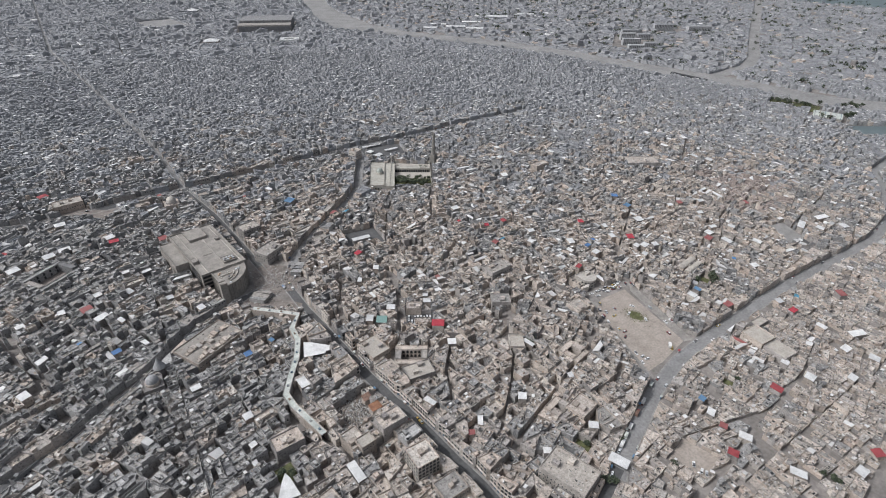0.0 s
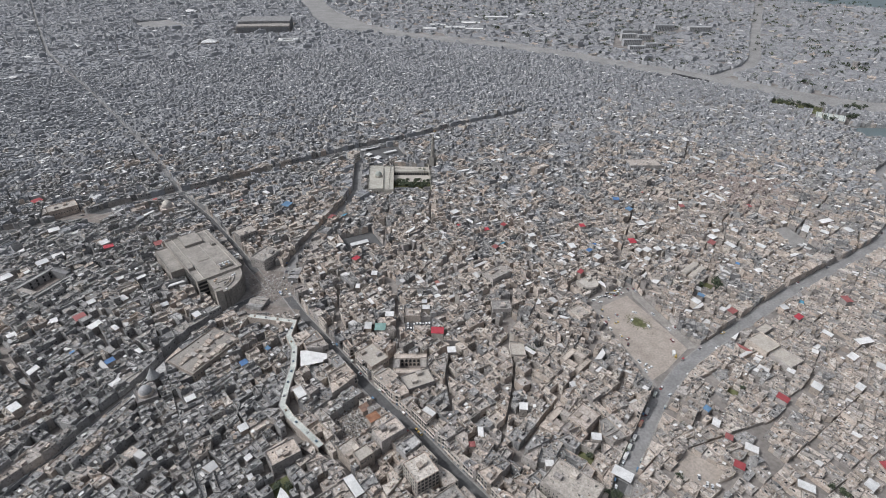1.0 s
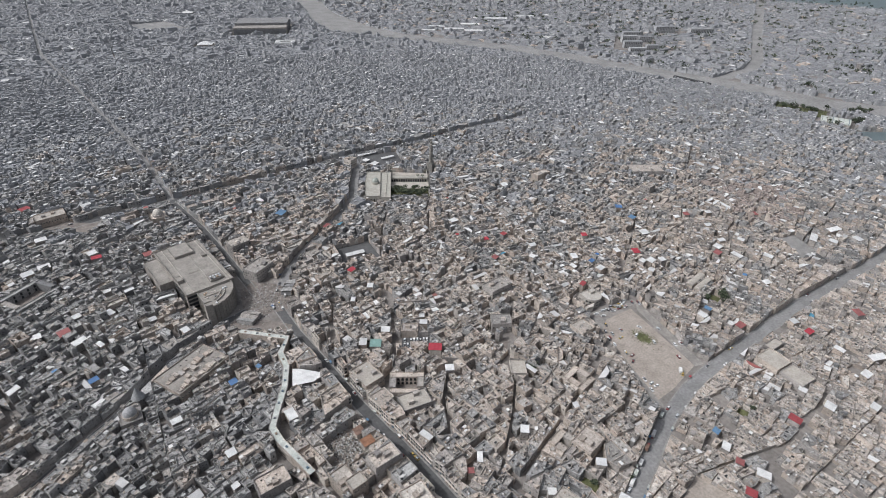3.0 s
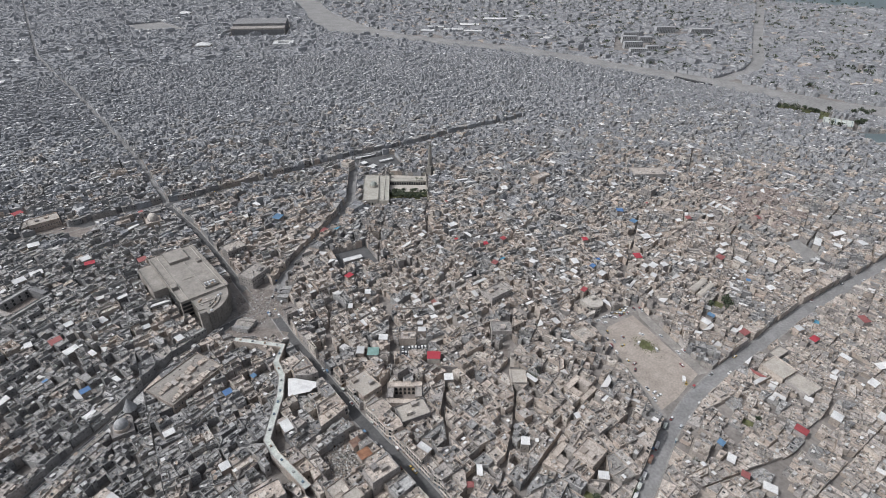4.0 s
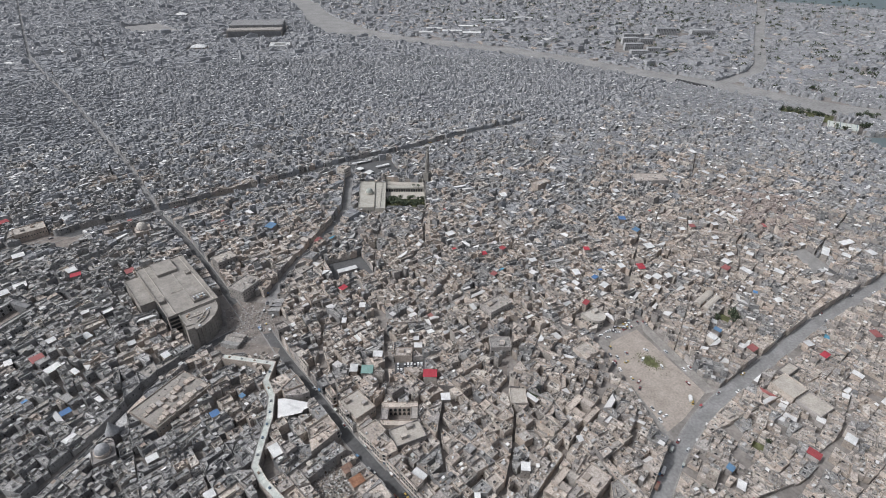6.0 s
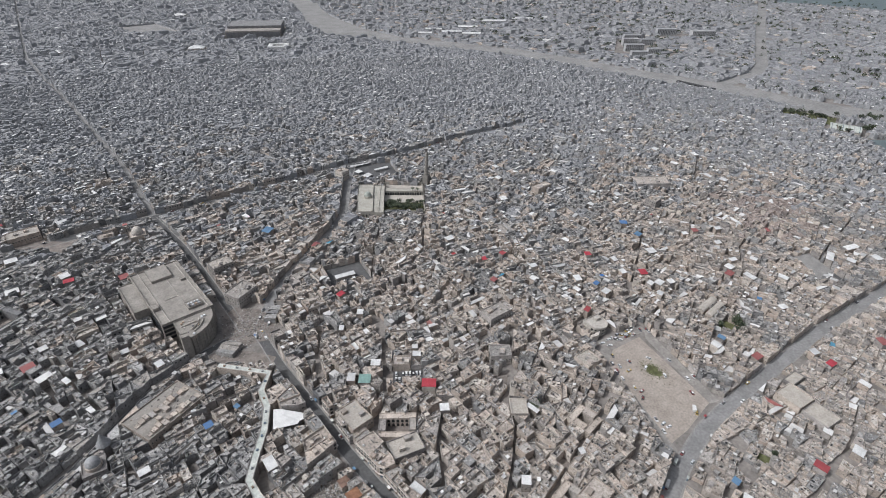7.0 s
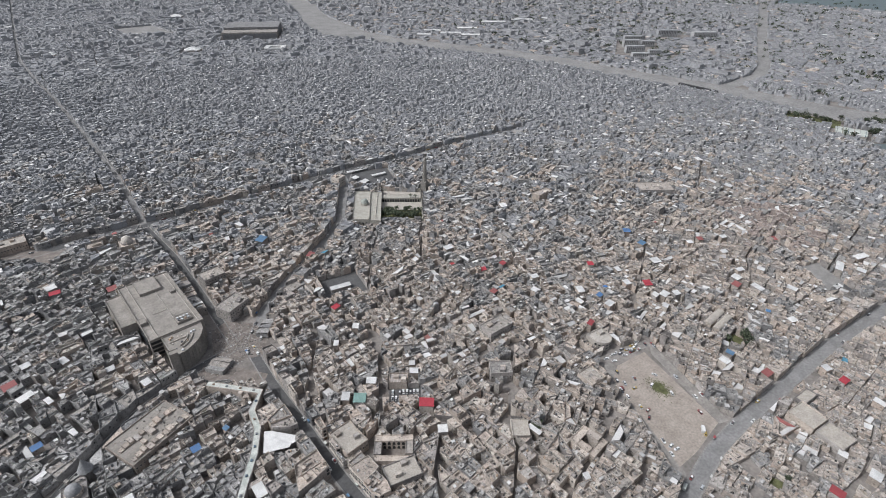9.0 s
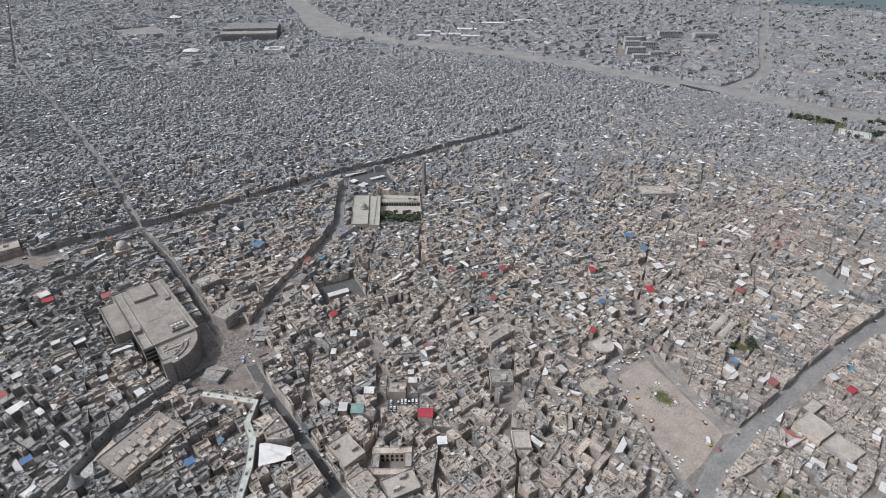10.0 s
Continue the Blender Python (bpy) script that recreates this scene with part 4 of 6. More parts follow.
near_bits, near_clutter = Pile(), Pile()
HOUSE_WORDS = ["buff stone house with a flat roof and parapet", "grey rendered house with a flat roof and parapet", "old stone house with wings round a small court"]
for p, front in named:
    c = middle(p)
    rng = random.Random(int(c[0] * 13 + c[1] * 7919))
    p = inset(p, 0.06)
    if len(p) < 3:
        continue
    base = storeys(rng, front, 100, c)
    cells = wings(p, rng, 90 if front else 42)
    court = rng.randrange(len(cells)) if len(cells) > 1 and not front and rng.random() < 0.62 else -1
    ring = court_wings(p, rng) if area(p) > 140 and len(p) == 4 and not front and rng.random() < 0.75 else None
    if ring:
        cells, court = ring, len(ring) - 1
    word = "street building with shop shutters and rows of windows" if front else (HOUSE_WORDS[2] if court >= 0 else HOUSE_WORDS[rng.randrange(2)])
    dull = rng.random() < 0.2 + 0.4 * noise.noise(Vector((c[0] / 40, c[1] / 40, 2.2)))
    wall_m, roof_m = (M_WALL_GREY, M_ROOF_GREY) if dull else (M_WALL, M_ROOF)
    home = thing("shop_building" if front else "house", c[0], c[1], 0, 0, word, "building" if front else "house", "buildings along the street" if front else "houses of the old quarter")
    for k, q in enumerate(cells):
        if k == court:
            w = Pile()
            w.prism(q, 0.0, 0.12)
            part("courtyard_floor", w.moved(*c), M_EARTH, home)
            continue
        h = base if front or ring and rng.random() < 0.8 or rng.random() < 0.6 else max(3.6, base + rng.choice((-2.6, -1.2, -0.6, 0.4, 0.7, 2.4)))
        w, r = Pile(), Pile()
        rim = rng.choice((0.2, 0.4, 0.6, 0.8, 1.0, 1.3, 1.8))
        w.prism(q, 0, h, 0, 0, rim, 0.2)
        part("wall", w.moved(*c), wall_m, home)
        top = inset(q, 0.21)
        if len(top) > 2:
            r.prism(top, h - 0.1, h + 0.05)
            part("roof", r.moved(*c), roof_m, home)
        if rng.random() < 0.32 and area(q) > 18:
            b = box_in(q, rng, rng.uniform(1.8, 2.8), rng.uniform(2.2, 4.0))
            if b:
                s = Pile()
                s.prism(b, h, h + rng.uniform(2.0, 2.6), 0, 0, 0.15, 0.2)
                part("stair_head", s.moved(*c), wall_m, home)
        roof_bits(q, h + 0.05, rng, near_bits, WB, 4)
        litter(q, h + 0.05, rng, near_clutter, 20)
        if rng.random() < 0.3:
            b = box_in(q, rng, 1, 1)
            if b:
                x, y = middle(b)
                t = thing("water_tank", x, y, h + 0.05, 0, "round metal roof water tank on a small block", "water tank", "tanks on the roofs")
                part("tank", TANK, None, t)
                part("stand", TANK_BASE, None, t)
        if front or rng.random() < 0.5:
            spots = window_rows(q, h, rng)
            if front:
                spots = [w for w in spots if by_street(w[0], w[1], 3.0)]
            rng.shuffle(spots)
            for x, y, z, yaw, i in spots[:(30 if front else 2)]:
                w = part("window_bay" if front else "window", BAY if front else WINDOW_DARK, None, home, "", pose(x - c[0], y - c[1], z, 0, 0, yaw))
                part("pane", BAY_PANE if front else PANE, None, w, "dark glass pane")
    if front:
        for i in range(len(p)):
            a, b = p[i - 1], p[i]
            l = math.hypot(b[0] - a[0], b[1] - a[1])
            mid = ((a[0] + b[0]) / 2, (a[1] + b[1]) / 2)
            if l > 3 and by_street(mid[0], mid[1], 3.0):
                yaw = math.degrees(math.atan2(b[1] - a[1], b[0] - a[0]))
                nx, ny = (b[1] - a[1]) / l, (a[0] - b[0]) / l
                n = int(l / 2.7)
                for k in range(n):
                    t = (k + 0.5) / n
                    part("shutter", SHUTTER, None, home, "", pose(a[0] + (b[0] - a[0]) * t - c[0], a[1] + (b[1] - a[1]) * t - c[1], 0, 0, 0, yaw))
                for z in (3.6, base - 0.2):
                    w = Pile()
                    out = 0.45 if z < 4 else 0.2
                    w.prism(rect(mid[0] + nx * out, mid[1] + ny * out, l - 0.1, 2 * out, yaw), z, z + 0.25)
                    part("ledge", w.moved(*c), M_FRAME, home, "pale concrete ledge over the pavement")
    else:
        a, b = p[0], p[1]
        part("door", DOOR, None, home, "", pose((a[0] + b[0]) / 2 - c[0], (a[1] + b[1]) / 2 - c[1], 0, 0, 0, math.degrees(math.atan2(b[1] - a[1], b[0] - a[0]))))

tagged(part("roof_partitions", near_bits, STUFF), "thin walls and hatches with shade-dark tops on flat roofs", "roof walls", kind="stuff")
tagged(part("rooftop_rubble", near_clutter, M_RUBBLE), "small clutter and rubble on flat roofs", "clutter", kind="stuff")

# ---- buildings under coloured sheet roofs ----
SHEETS = {"red": (M_RED, "red"), "blue": (M_BLUE, "blue"), "white": (M_WHITE, "white"), "green": (M_GREEN, "pale green"), "rust": (M_RUST, "rusted brown")}
for x, y, w, d, yaw, h, c in COLOURED:
    ob = thing("sheet_roofed_building", x, y, 0, yaw, "stone building under a %s sheet-metal roof" % SHEETS[c][1], "building", "sheet roofs")
    b = Pile()
    b.prism(rect(0, 0, w - 0.8, d - 0.8), 0, h)
    part("wall", b, M_WALL, ob)
    b = Pile()
    n = int(w / 0.55)
    us = [-w / 2 + 0.05 + (w - 0.1) * k / n for k in range(n + 1)]
    for k in range(n + 1):
        dz = 0.09 * (k % 2)
        b.v += [(us[k], -d / 2, h + 0.15 + dz), (us[k], d / 2, h + 0.8 + dz), (us[k], -d / 2, h + 0.02 + dz), (us[k], d / 2, h + 0.66 + dz)]
    for k in range(n):
        a, e = 4 * k, 4 * k + 4
        b.f += [(a, e, e + 1, a + 1), (a + 2, a + 3, e + 3, e + 2), (a, a + 2, e + 2, e), (a + 1, e + 1, e + 3, a + 3)]
    b.f += [(0, 1, 3, 2), (4 * n, 4 * n + 2, 4 * n + 3, 4 * n + 1)]
    b.m = [0] * len(b.f)
    part("sheet_roof", b, SHEETS[c][0], ob, "%s sheet-metal roof" % SHEETS[c][1])

# ---- canopies of stretched sheet ----
for name, outline, h, word in (("torn_canopy", TORN_CANOPY, 8.2, "broad white sheet canopy with a torn edge"), ("long_tent", LONG_TENT, 6.4, "long white tent that widens towards one end")):
    x, y = middle(convex(outline))
    ob = thing(name, x, y, 0, 0, word, "canopy")
    b = Pile()
    b.slab([(u - x, v - y) for u, v in convex(outline)], [h + 0.35 * math.sin(u * 0.9 + v * 0.4) for u, v in convex(outline)], 0.14, 0)
    part("sheet", b, M_WHITE, ob)
    for u, v in outline:
        b = Pile()
        b.prism(rect((u - x) * 0.94, (v - y) * 0.94, 0.3, 0.3), 0, h - 0.35)
        part("post", b, M_SHUTTER, ob)
    b = Pile()
    b.prism(rect(0, 0, 7, 6, -30), 0, h - 1.2)
    part("stall_block", b, M_WALL, ob)

# ---- covered market street ----
souk = thing("covered_market", 76, 321, 0, 0, "market street under a long pale sheet roof with small hatches", "market roof")
left, right = offset_line(SOUK, 2.3), offset_line(SOUK, -2.3)
for i in range(len(SOUK) - 1):
    q = convex([left[i], left[i + 1], right[i + 1], right[i]])
    b = Pile()
    b.prism(q, 8.6, 8.9)
    part("roof_panel", b.moved(76, 321), M_CANVAS, souk)
    for side, line in ((0.3, left), (-0.3, right)):
        (ax, ay), (bx, by) = line[i], line[i + 1]
        b = Pile()
        l = math.hypot(bx - ax, by - ay)
        b.prism(rect((ax + bx) / 2, (ay + by) / 2, l - 0.1, 0.4, math.degrees(math.atan2(by - ay, bx - ax))), 0, 9.2)
        part("side_wall", b.moved(76, 321), M_WALL, souk)
    (ax, ay), (bx, by) = SOUK[i], SOUK[i + 1]
    l = math.hypot(bx - ax, by - ay)
    for k in range(int(l / 10) + 0):
        t = (k + 0.5) / int(l / 10)
        b = Pile()
        b.prism(rect(ax + (bx - ax) * t, ay + (by - ay) * t, 1.6, 1.3, math.degrees(math.atan2(by - ay, bx - ax))), 8.9, 9.7)
        part("hatch", b.moved(76, 321), M_SHUTTER, souk, "dark raised roof hatch")

# ---- the large commercial complex ----
cx, cy = 53, 500
big = thing("commercial_complex", 55, 498, 0, 8, "large pale concrete building with a flat roof and a rounded wing", "building")
b = Pile()
b.prism([(31.5, 471), (74.5, 471), (74.5, 564), (31.5, 564)], 0, 18, 0, 0, 1.2, 0.5)
part("main_block", b.moved(cx, cy), M_BIG, big)
b = Pile()
b.prism([(19, 507), (31.4, 507), (31.4, 557), (19, 557)], 0, 15, 0, 0, 1.0, 0.4)
part("side_block", b.moved(cx, cy), M_BIG, big)
arc = [(40 + 31.5 * math.cos(a), 470.9 - 29.5 * math.sin(a)) for a in [math.pi / 2 * i / 14 for i in range(15)]]
outline = convex([(40, 470.9)] + arc)
b = Pile()
b.prism(outline, 0, 17, 0, 0, 1.0, 0.6)
part("rounded_wing", b.moved(cx, cy), M_BIG, big)
b = Pile()
b.prism([(37.4, 439.4), (43.4, 438.8), (44, 444.6), (37.4, 445)], 0, 22, 0, 0, 0.8, 0.4)
part("corner_tower", b.moved(cx, cy), M_BIG, big)
for x0, x1, y0, y1, z in ((44, 62, 538, 561, 20.6), (56, 68, 478, 488, 20.0), (66, 70, 526, 531, 20.0), (32.2, 37, 494, 502, 21.0)):
    b = Pile()
    b.prism([(x0, y0), (x1, y0), (x1, y1), (x0, y1)], 18, z, 0, 0, 0.3, 0.3)
    part("roof_room", b.moved(cx, cy), M_BIG, big)

# dark strips on the wall: shade inside the parking decks as colour
for k in range(4):
    for x0, x1, y0, y1 in ((32, 40.4, 470.7, 471.1), (31.2, 31.6, 476, 503)):
        b = Pile()
        b.prism([(x0, y0), (x1, y0), (x1, y1), (x0, y1)], 2.6 + k * 3.9, 4.9 + k * 3.9)
        part("deck_opening", b.moved(cx, cy), M_DARK, big, "dark panel for the shade in an open parking deck")
for k in range(15):
    b = Pile()
    a = math.pi / 2 * (k + 0.3) / 15
    b.prism(rect(40 + 31.7 * math.cos(a), 470.9 - 29.7 * math.sin(a), 0.5, 0.9, math.degrees(-a)), 0, 17.6)
    part("facade_fin", b.moved(cx, cy), M_BIG, big)
for k in range(7):
    b = Pile()
    b.prism(rect(39.8, 447 + k * 3.4, 0.5, 0.7), 0, 17.6)
    part("facade_fin", b.moved(cx, cy), M_BIG, big)
for x0, x1, y0, y1, z in ((38.2, 38.6, 471.6, 563, 18.9), (56.0, 56.4, 489, 537.5, 18.7), (45, 55.9, 505, 505.4, 18.6), (70.6, 71, 473, 563, 18.8)):
    b = Pile()
    b.prism([(x0, y0), (x1, y0), (x1, y1), (x0, y1)], 18, z)
    part("roof_wall", b.moved(cx, cy), M_FRAME, big)
for k in range(8):
    b = Pile()
    b.prism(rect(58 + (k % 4) * 2.6, 480 + (k // 4) * 3.4, 1.5, 1.5), 20.3, 21.4)
    part("air_conditioner", b.moved(cx, cy), M_TANK, big, "grey metal roof cooling unit")
for k in range(14):
    a = 0.35 + 0.9 * k / 14
    for r0 in (16.0, 19.5):
        b = Pile()
        b.prism(rect(43 + r0 * math.cos(a), 467 - r0 * math.sin(a), 0.5, r0 * 0.075, math.degrees(-a)), 17, 18.3)
        part("curved_roof_wall", b.moved(cx, cy), M_FRAME, big)
b = Pile()
b.prism([(43, 460), (56, 460), (56, 460.5), (43, 460.5)], 17, 18.2)
part("roof_wall", b.moved(cx, cy), M_FRAME, big)
rng = random.Random(77)
for k in range(12):
    b = Pile()
    a, r = rng.uniform(0.2, 1.4), rng.uniform(6, 25)
    b.prism(rect(40 + r * math.cos(a), 469 - r * math.sin(a), rng.uniform(0.8, 2.4), rng.uniform(0.8, 1.6), rng.uniform(0, 90)), 16.9, 17 + rng.uniform(0.6, 1.6))
    part("roof_unit", b.moved(cx, cy), M_TANK if k % 3 else M_FRAME, big)
# ---- collapsed buildings on the square ----
for x, y, w, d, yaw, h in RUINS:
    ruin = thing("ruined_building", x, y, 0, yaw, "collapsed concrete building with slumped roof slabs and rubble", "ruin", "ruins on the square")
    for (ux, uy), (lx, ly) in (((0, -d / 2 + 0.2), (w, 0.35)), ((0, d / 2 - 0.2), (w * 0.7, 0.35)), ((-w / 2 + 0.2, 0), (0.35, d - 0.9)), ((w / 2 - 0.2, 0), (0.35, d * 0.6))):
        b = Pile()
        b.prism(rect(ux, uy, lx, ly), 0, h * rng.uniform(0.62, 0.86))
        part("wall", b, M_WALL_GREY, ruin)
    rows = 3
    for k in range(rows):
        u0, u1 = -w / 2 + w * k / rows, -w / 2 + w * (k + 1) / rows - 0.15
        b = Pile()
        b.slab([(u0, -d / 2 - 0.3), (u1, -d / 2 - rng.uniform(0, 0.6)), (u1, d / 2 - rng.uniform(0, 2)), (u0, d / 2)],
               [h * rng.uniform(0.8, 1.1), h * rng.uniform(0.8, 1.1), h * rng.uniform(0.35, 0.9), h * rng.uniform(0.5, 1.0)], 0.35, 0)
        part("roof_slab", b, M_ROOF_GREY, ruin, "slumped cracked roof slab")
    b = Pile()
    for k in range(240):
        u, v = rng.gauss(0, w * 0.36), rng.gauss(0, d * 0.36)
        b.chip(u, v, max(0.0, h * 0.85 * (1 - math.hypot(u / w, v / d) * 1.7)) * rng.choice((0, 1, 1)), rng.choice((0.2, 0.3, 0.5, 0.8)), rng.uniform(0.3, 0.8), rng)
    part("rubble", b, M_RUBBLE, ruin, "broken masonry lumps")
# ---- vaulted halls and a round-fronted house ----
for x, y, w, d, yaw in VAULTS:
    ob = thing("vaulted_hall", x, y, 0, yaw, "long low hall under a dusty tan barrel roof", "hall", "vaulted halls")
    b = Pile()
    b.prism(rect(0, 0, w, d), 0, 5.5)
    part("wall", b, M_WALL, ob)
    b = Pile()
    ring = [math.pi * k / 10 for k in range(11)]
    for u in (-w / 2 - 0.2, w / 2 + 0.2):
        b.v += [(u, (d / 2 + 0.2) * math.cos(a), 5.45 + 1.9 * math.sin(a)) for a in ring]
    b.f = [(k, k + 1, k + 12, k + 11) for k in range(10)] + [tuple(range(10, -1, -1)), tuple(range(11, 22)), (0, 11, 21, 10)]
    b.m = [0] * len(b.f)
    part("barrel_roof", b, M_TAN, ob)
rx, ry, rr = ROUND_HOUSE
ob = thing("round_fronted_house", rx, ry, 0, 0, "pale plastered house with a rounded front and rows of windows", "building")
bow = [(rr * math.cos(a), rr * math.sin(a)) for a in [math.pi + math.pi * k / 16 for k in range(17)]]
b = Pile()
b.prism(convex(bow + [(rr, 9), (-rr, 9)]), 0, 7.4, 0, 0, 0.9, 0.35)
part("wall", b, M_FRAME, ob)
b = Pile()
b.prism(rect(3, 4, 5, 4), 7.3, 9.8, 0, 0, 0.2, 0.2)
part("stair_head", b, M_FRAME, ob)
for s_ in range(2):
    for k in range(8):
        a = math.pi + math.pi * (k + 0.5) / 8
        b = Pile()
        b.prism(rect(rr * math.cos(a), rr * math.sin(a), 0.24, 1.8, math.degrees(a)), 1.4 + s_ * 3.2, 3.0 + s_ * 3.2)
        part("window", b, M_DARK, ob)
# ---- the great mosque ----
mx, my = 298, 603
mosque = thing("mosque", mx, my, 0, 0, "pale stone mosque prayer hall with a weathered green dome", "mosque")
b = Pile()
b.prism(convex([(301, 645), (318, 634.5), (283.5, 569.5), (267, 579)]), 0, 8.5, 0, 0, 0.8, 0.4)
part("prayer_hall", b.moved(mx, my), M_HALL, mosque)
b = Pile()
b.prism(convex([(318.2, 634.3), (330, 627), (294, 562), (283.7, 569.2)]), 0, 7.5, 0, 0, 0.7, 0.4)
part("side_hall", b.moved(mx, my), M_HALL, mosque)
b = Pile()
lathe(b, -2, 4, [(4.9, 8.4), (4.9, 11.0), (4.5, 11.3)], 16)
part("drum", b, M_HALL, mosque)
b = Pile()
lathe(b, -2, 4, dome_rings(4.4, 11.3, 4.8), 20)
part("dome", b, M_DOME, mosque, "weathered green dome")

mn = thing("minaret", 387.5, 617, 0, 30, "tall leaning brick minaret on a square base", "minaret")
b = Pile()
b.prism(rect(0, 0, 7.6, 7.6), 0, 13)
part("base", b, M_BRICK, mn)
b = Pile()
lathe(b, 0, 0, [(3.0, 12.5), (2.75, 20), (2.4, 30), (2.05, 39), (2.4, 39.4), (2.4, 40.3), (1.5, 40.4), (1.4, 43)], 16)
b.v = [(x + (z - 13) * 0.05, y, z) for x, y, z in b.v]
part("shaft", b, M_BRICK, mn)
b = Pile()
lathe(b, 1.5, 0, dome_rings(1.7, 43, 2.2, 5), 16)
part("cupola", b, M_BRICK, mn)

# ---- large plain buildings ----
block_litter = Pile()
for x, y, w, d, yaw, h, word in BLOCKS:
    ob = thing("large_building", x, y, 0, yaw, word, "building", "large buildings")
    b = Pile()
    b.prism(rect(0, 0, w, d), 0, h, 0, 0, 1.0, 0.35)
    part("wall", b, M_WALL, ob)
    b = Pile()
    b.prism(rect(0, 0, w - 0.72, d - 0.72), h - 0.1, h + 0.06)
    tan = "tan roof" in word or "tan hall" in word
    part("roof", b, M_TAN if tan or "plaster" in word else M_BIG if "long pale" in word else M_PALE if "pale" in word else M_ROOF, ob)
    if "long pale" in word:
        for k in range(11):
            for v in (-d / 2 + 4, 2.5):
                b = Pile()
                b.prism(rect(-w / 2 + 3.4 + k * (w - 6.5) / 10, v + (k % 3) * 0.5, 2.6 + (k % 2), 3.4 + (k % 4) * 0.7), h, h + 0.8 + (k * 7 % 5) * 0.35, 0, 0, 0.15, 0.2)
                part("roof_room", b, M_WALL, ob)
    rng = random.Random(int(x * 31 + y))
    if tan:
        for k in range(int(w / 2.4)):
            for side in (-1,):
                add_window(ob, pose(-w / 2 + 1.4 + k * 2.4, side * d / 2, h - 3.0, 0, 0, 0 if side < 0 else 180))
    for k in range(0 if tan else 2):
        b = Pile()
        b.prism(rect(rng.uniform(-0.3, 0.3) * w, rng.uniform(-0.3, 0.3) * d, rng.uniform(2.5, 5), rng.uniform(2.5, 5)), h, h + rng.uniform(1.6, 2.8), 0, 0, 0.2, 0.2)
        part("roof_room", b, M_WALL, ob)
    if "plain" not in word and "low" not in word and "walled" not in word and "shed" not in word:
        for u, v, z, a, i in window_rows(rect(0, 0, w, d), h, rng):
            if "bays" in word:
                part("pane", BAY_PANE, None, part("window_bay", BAY, None, ob, "", pose(u, v, z, 0, 0, a)), "dark glass pane")
            else:
                add_window(ob, pose(u, v, z, 0, 0, a))
    if "shed" not in word and not tan:
        litter(rect(x, y, w - 2, d - 2, yaw), h + 0.06, rng, block_litter, 6 + int(w * d / 14))

tagged(part("large_roof_rubble", block_litter, M_RUBBLE), "rubble and clutter on the large flat roofs", "clutter", kind="stuff")

# ---- domed prayer houses ----
def prayer_house(x, y, w, r, mat, word):
    ob = thing("domed_prayer_house", x, y, 0, 0, word, "mosque")
    b = Pile()
    b.prism(rect(0, 0, w, w), 0, 8, 0, 0, 0.6, 0.4)
    part("hall", b, M_HALL if mat is M_DOME else M_WALL, ob)
    b = Pile()
    lathe(b, 0, 0, [(r + 0.5, 7.9), (r + 0.5, 10.5), (r, 10.7)], 16)
    part("drum", b, M_WALL, ob)
    b = Pile()
    lathe(b, 0, 0, dome_rings(r, 10.7, r * 1.05), 20)
    part("dome", b, mat, ob)
    return ob


prayer_house(-23, 357, 14, 4.6, M_LEAD, "small stone prayer house with a grey dome")
second = prayer_house(43, 662, 16, 5.4, M_FRAME, "stone mosque with a broad pale dome")
cone = thing("ribbed_cone_roof", -16, 372, 0, 0, "ribbed stone cone roof on an octagonal shrine", "shrine")
b = Pile()
lathe(b, 0, 0, [(4.5, 0), (4.5, 9), (4.7, 9.2)], 8)
part("base", b, M_WALL, cone)
b = Pile()
lathe(b, 0, 0, [(4.7, 9.2), (2.6, 13), (0.3, 18)], 16)
part("cone", b, M_LEAD, cone)

# ---- trees ----
def crown_mesh(name, seed, h, spread, leaves=230):
    rng = random.Random(seed)
    lobes = [(rng.uniform(-0.5, 0.5) * spread, rng.uniform(-0.5, 0.5) * spread, h * rng.uniform(0.5, 0.85), spread * rng.uniform(0.35, 0.6)) for k in range(6)]
    b = Pile()
    for k in range(leaves):
        lx, ly, lz, r = rng.choice(lobes)
        v = Vector((rng.gauss(0, 1), rng.gauss(0, 1), rng.gauss(0, 1))).normalized() * r * rng.uniform(0.55, 1.05)
        c = Vector((lx, ly, lz)) + Vector((v.x, v.y, v.z * 0.8))
        a = Vector((rng.gauss(0, 1), rng.gauss(0, 1), rng.gauss(0, 0.6))).normalized()
        u = a.cross(Vector((0.3, 0.2, 1))).normalized() * rng.uniform(0.3, 0.7)
        a = a * rng.uniform(0.3, 0.7)
        b.face([tuple(c - a - u * 0.4), tuple(c + a * 0.2 - u), tuple(c + a), tuple(c + u)])
    return b.mesh(name, [M_LEAF])


def trunk_mesh(h):
    b = Pile()
    lathe(b, 0, 0, [(0.28, 0), (0.2, h * 0.3), (0.13, h * 0.6), (0.05, h * 0.75)], 7)
    for k in range(5):
        a, r = k * 1.3, h * 0.28
        n = len(b.v)
        z = h * (0.3 + 0.06 * k)
        d = Vector((math.cos(a), math.sin(a), 0.8)).normalized() * r
        o = Vector((-math.sin(a), math.cos(a), 0)) * 0.09
        p0 = Vector((0, 0, z))
        b.v += [tuple(p0 + o), tuple(p0 - o), tuple(p0 + Vector((0, 0, 0.16))), tuple(p0 + d)]
        b.f += [(n, n + 1, n + 3), (n + 1, n + 2, n + 3), (n + 2, n, n + 3)]
        b.m += [0, 0, 0]
    return b.mesh("trunk", [M_BARK])


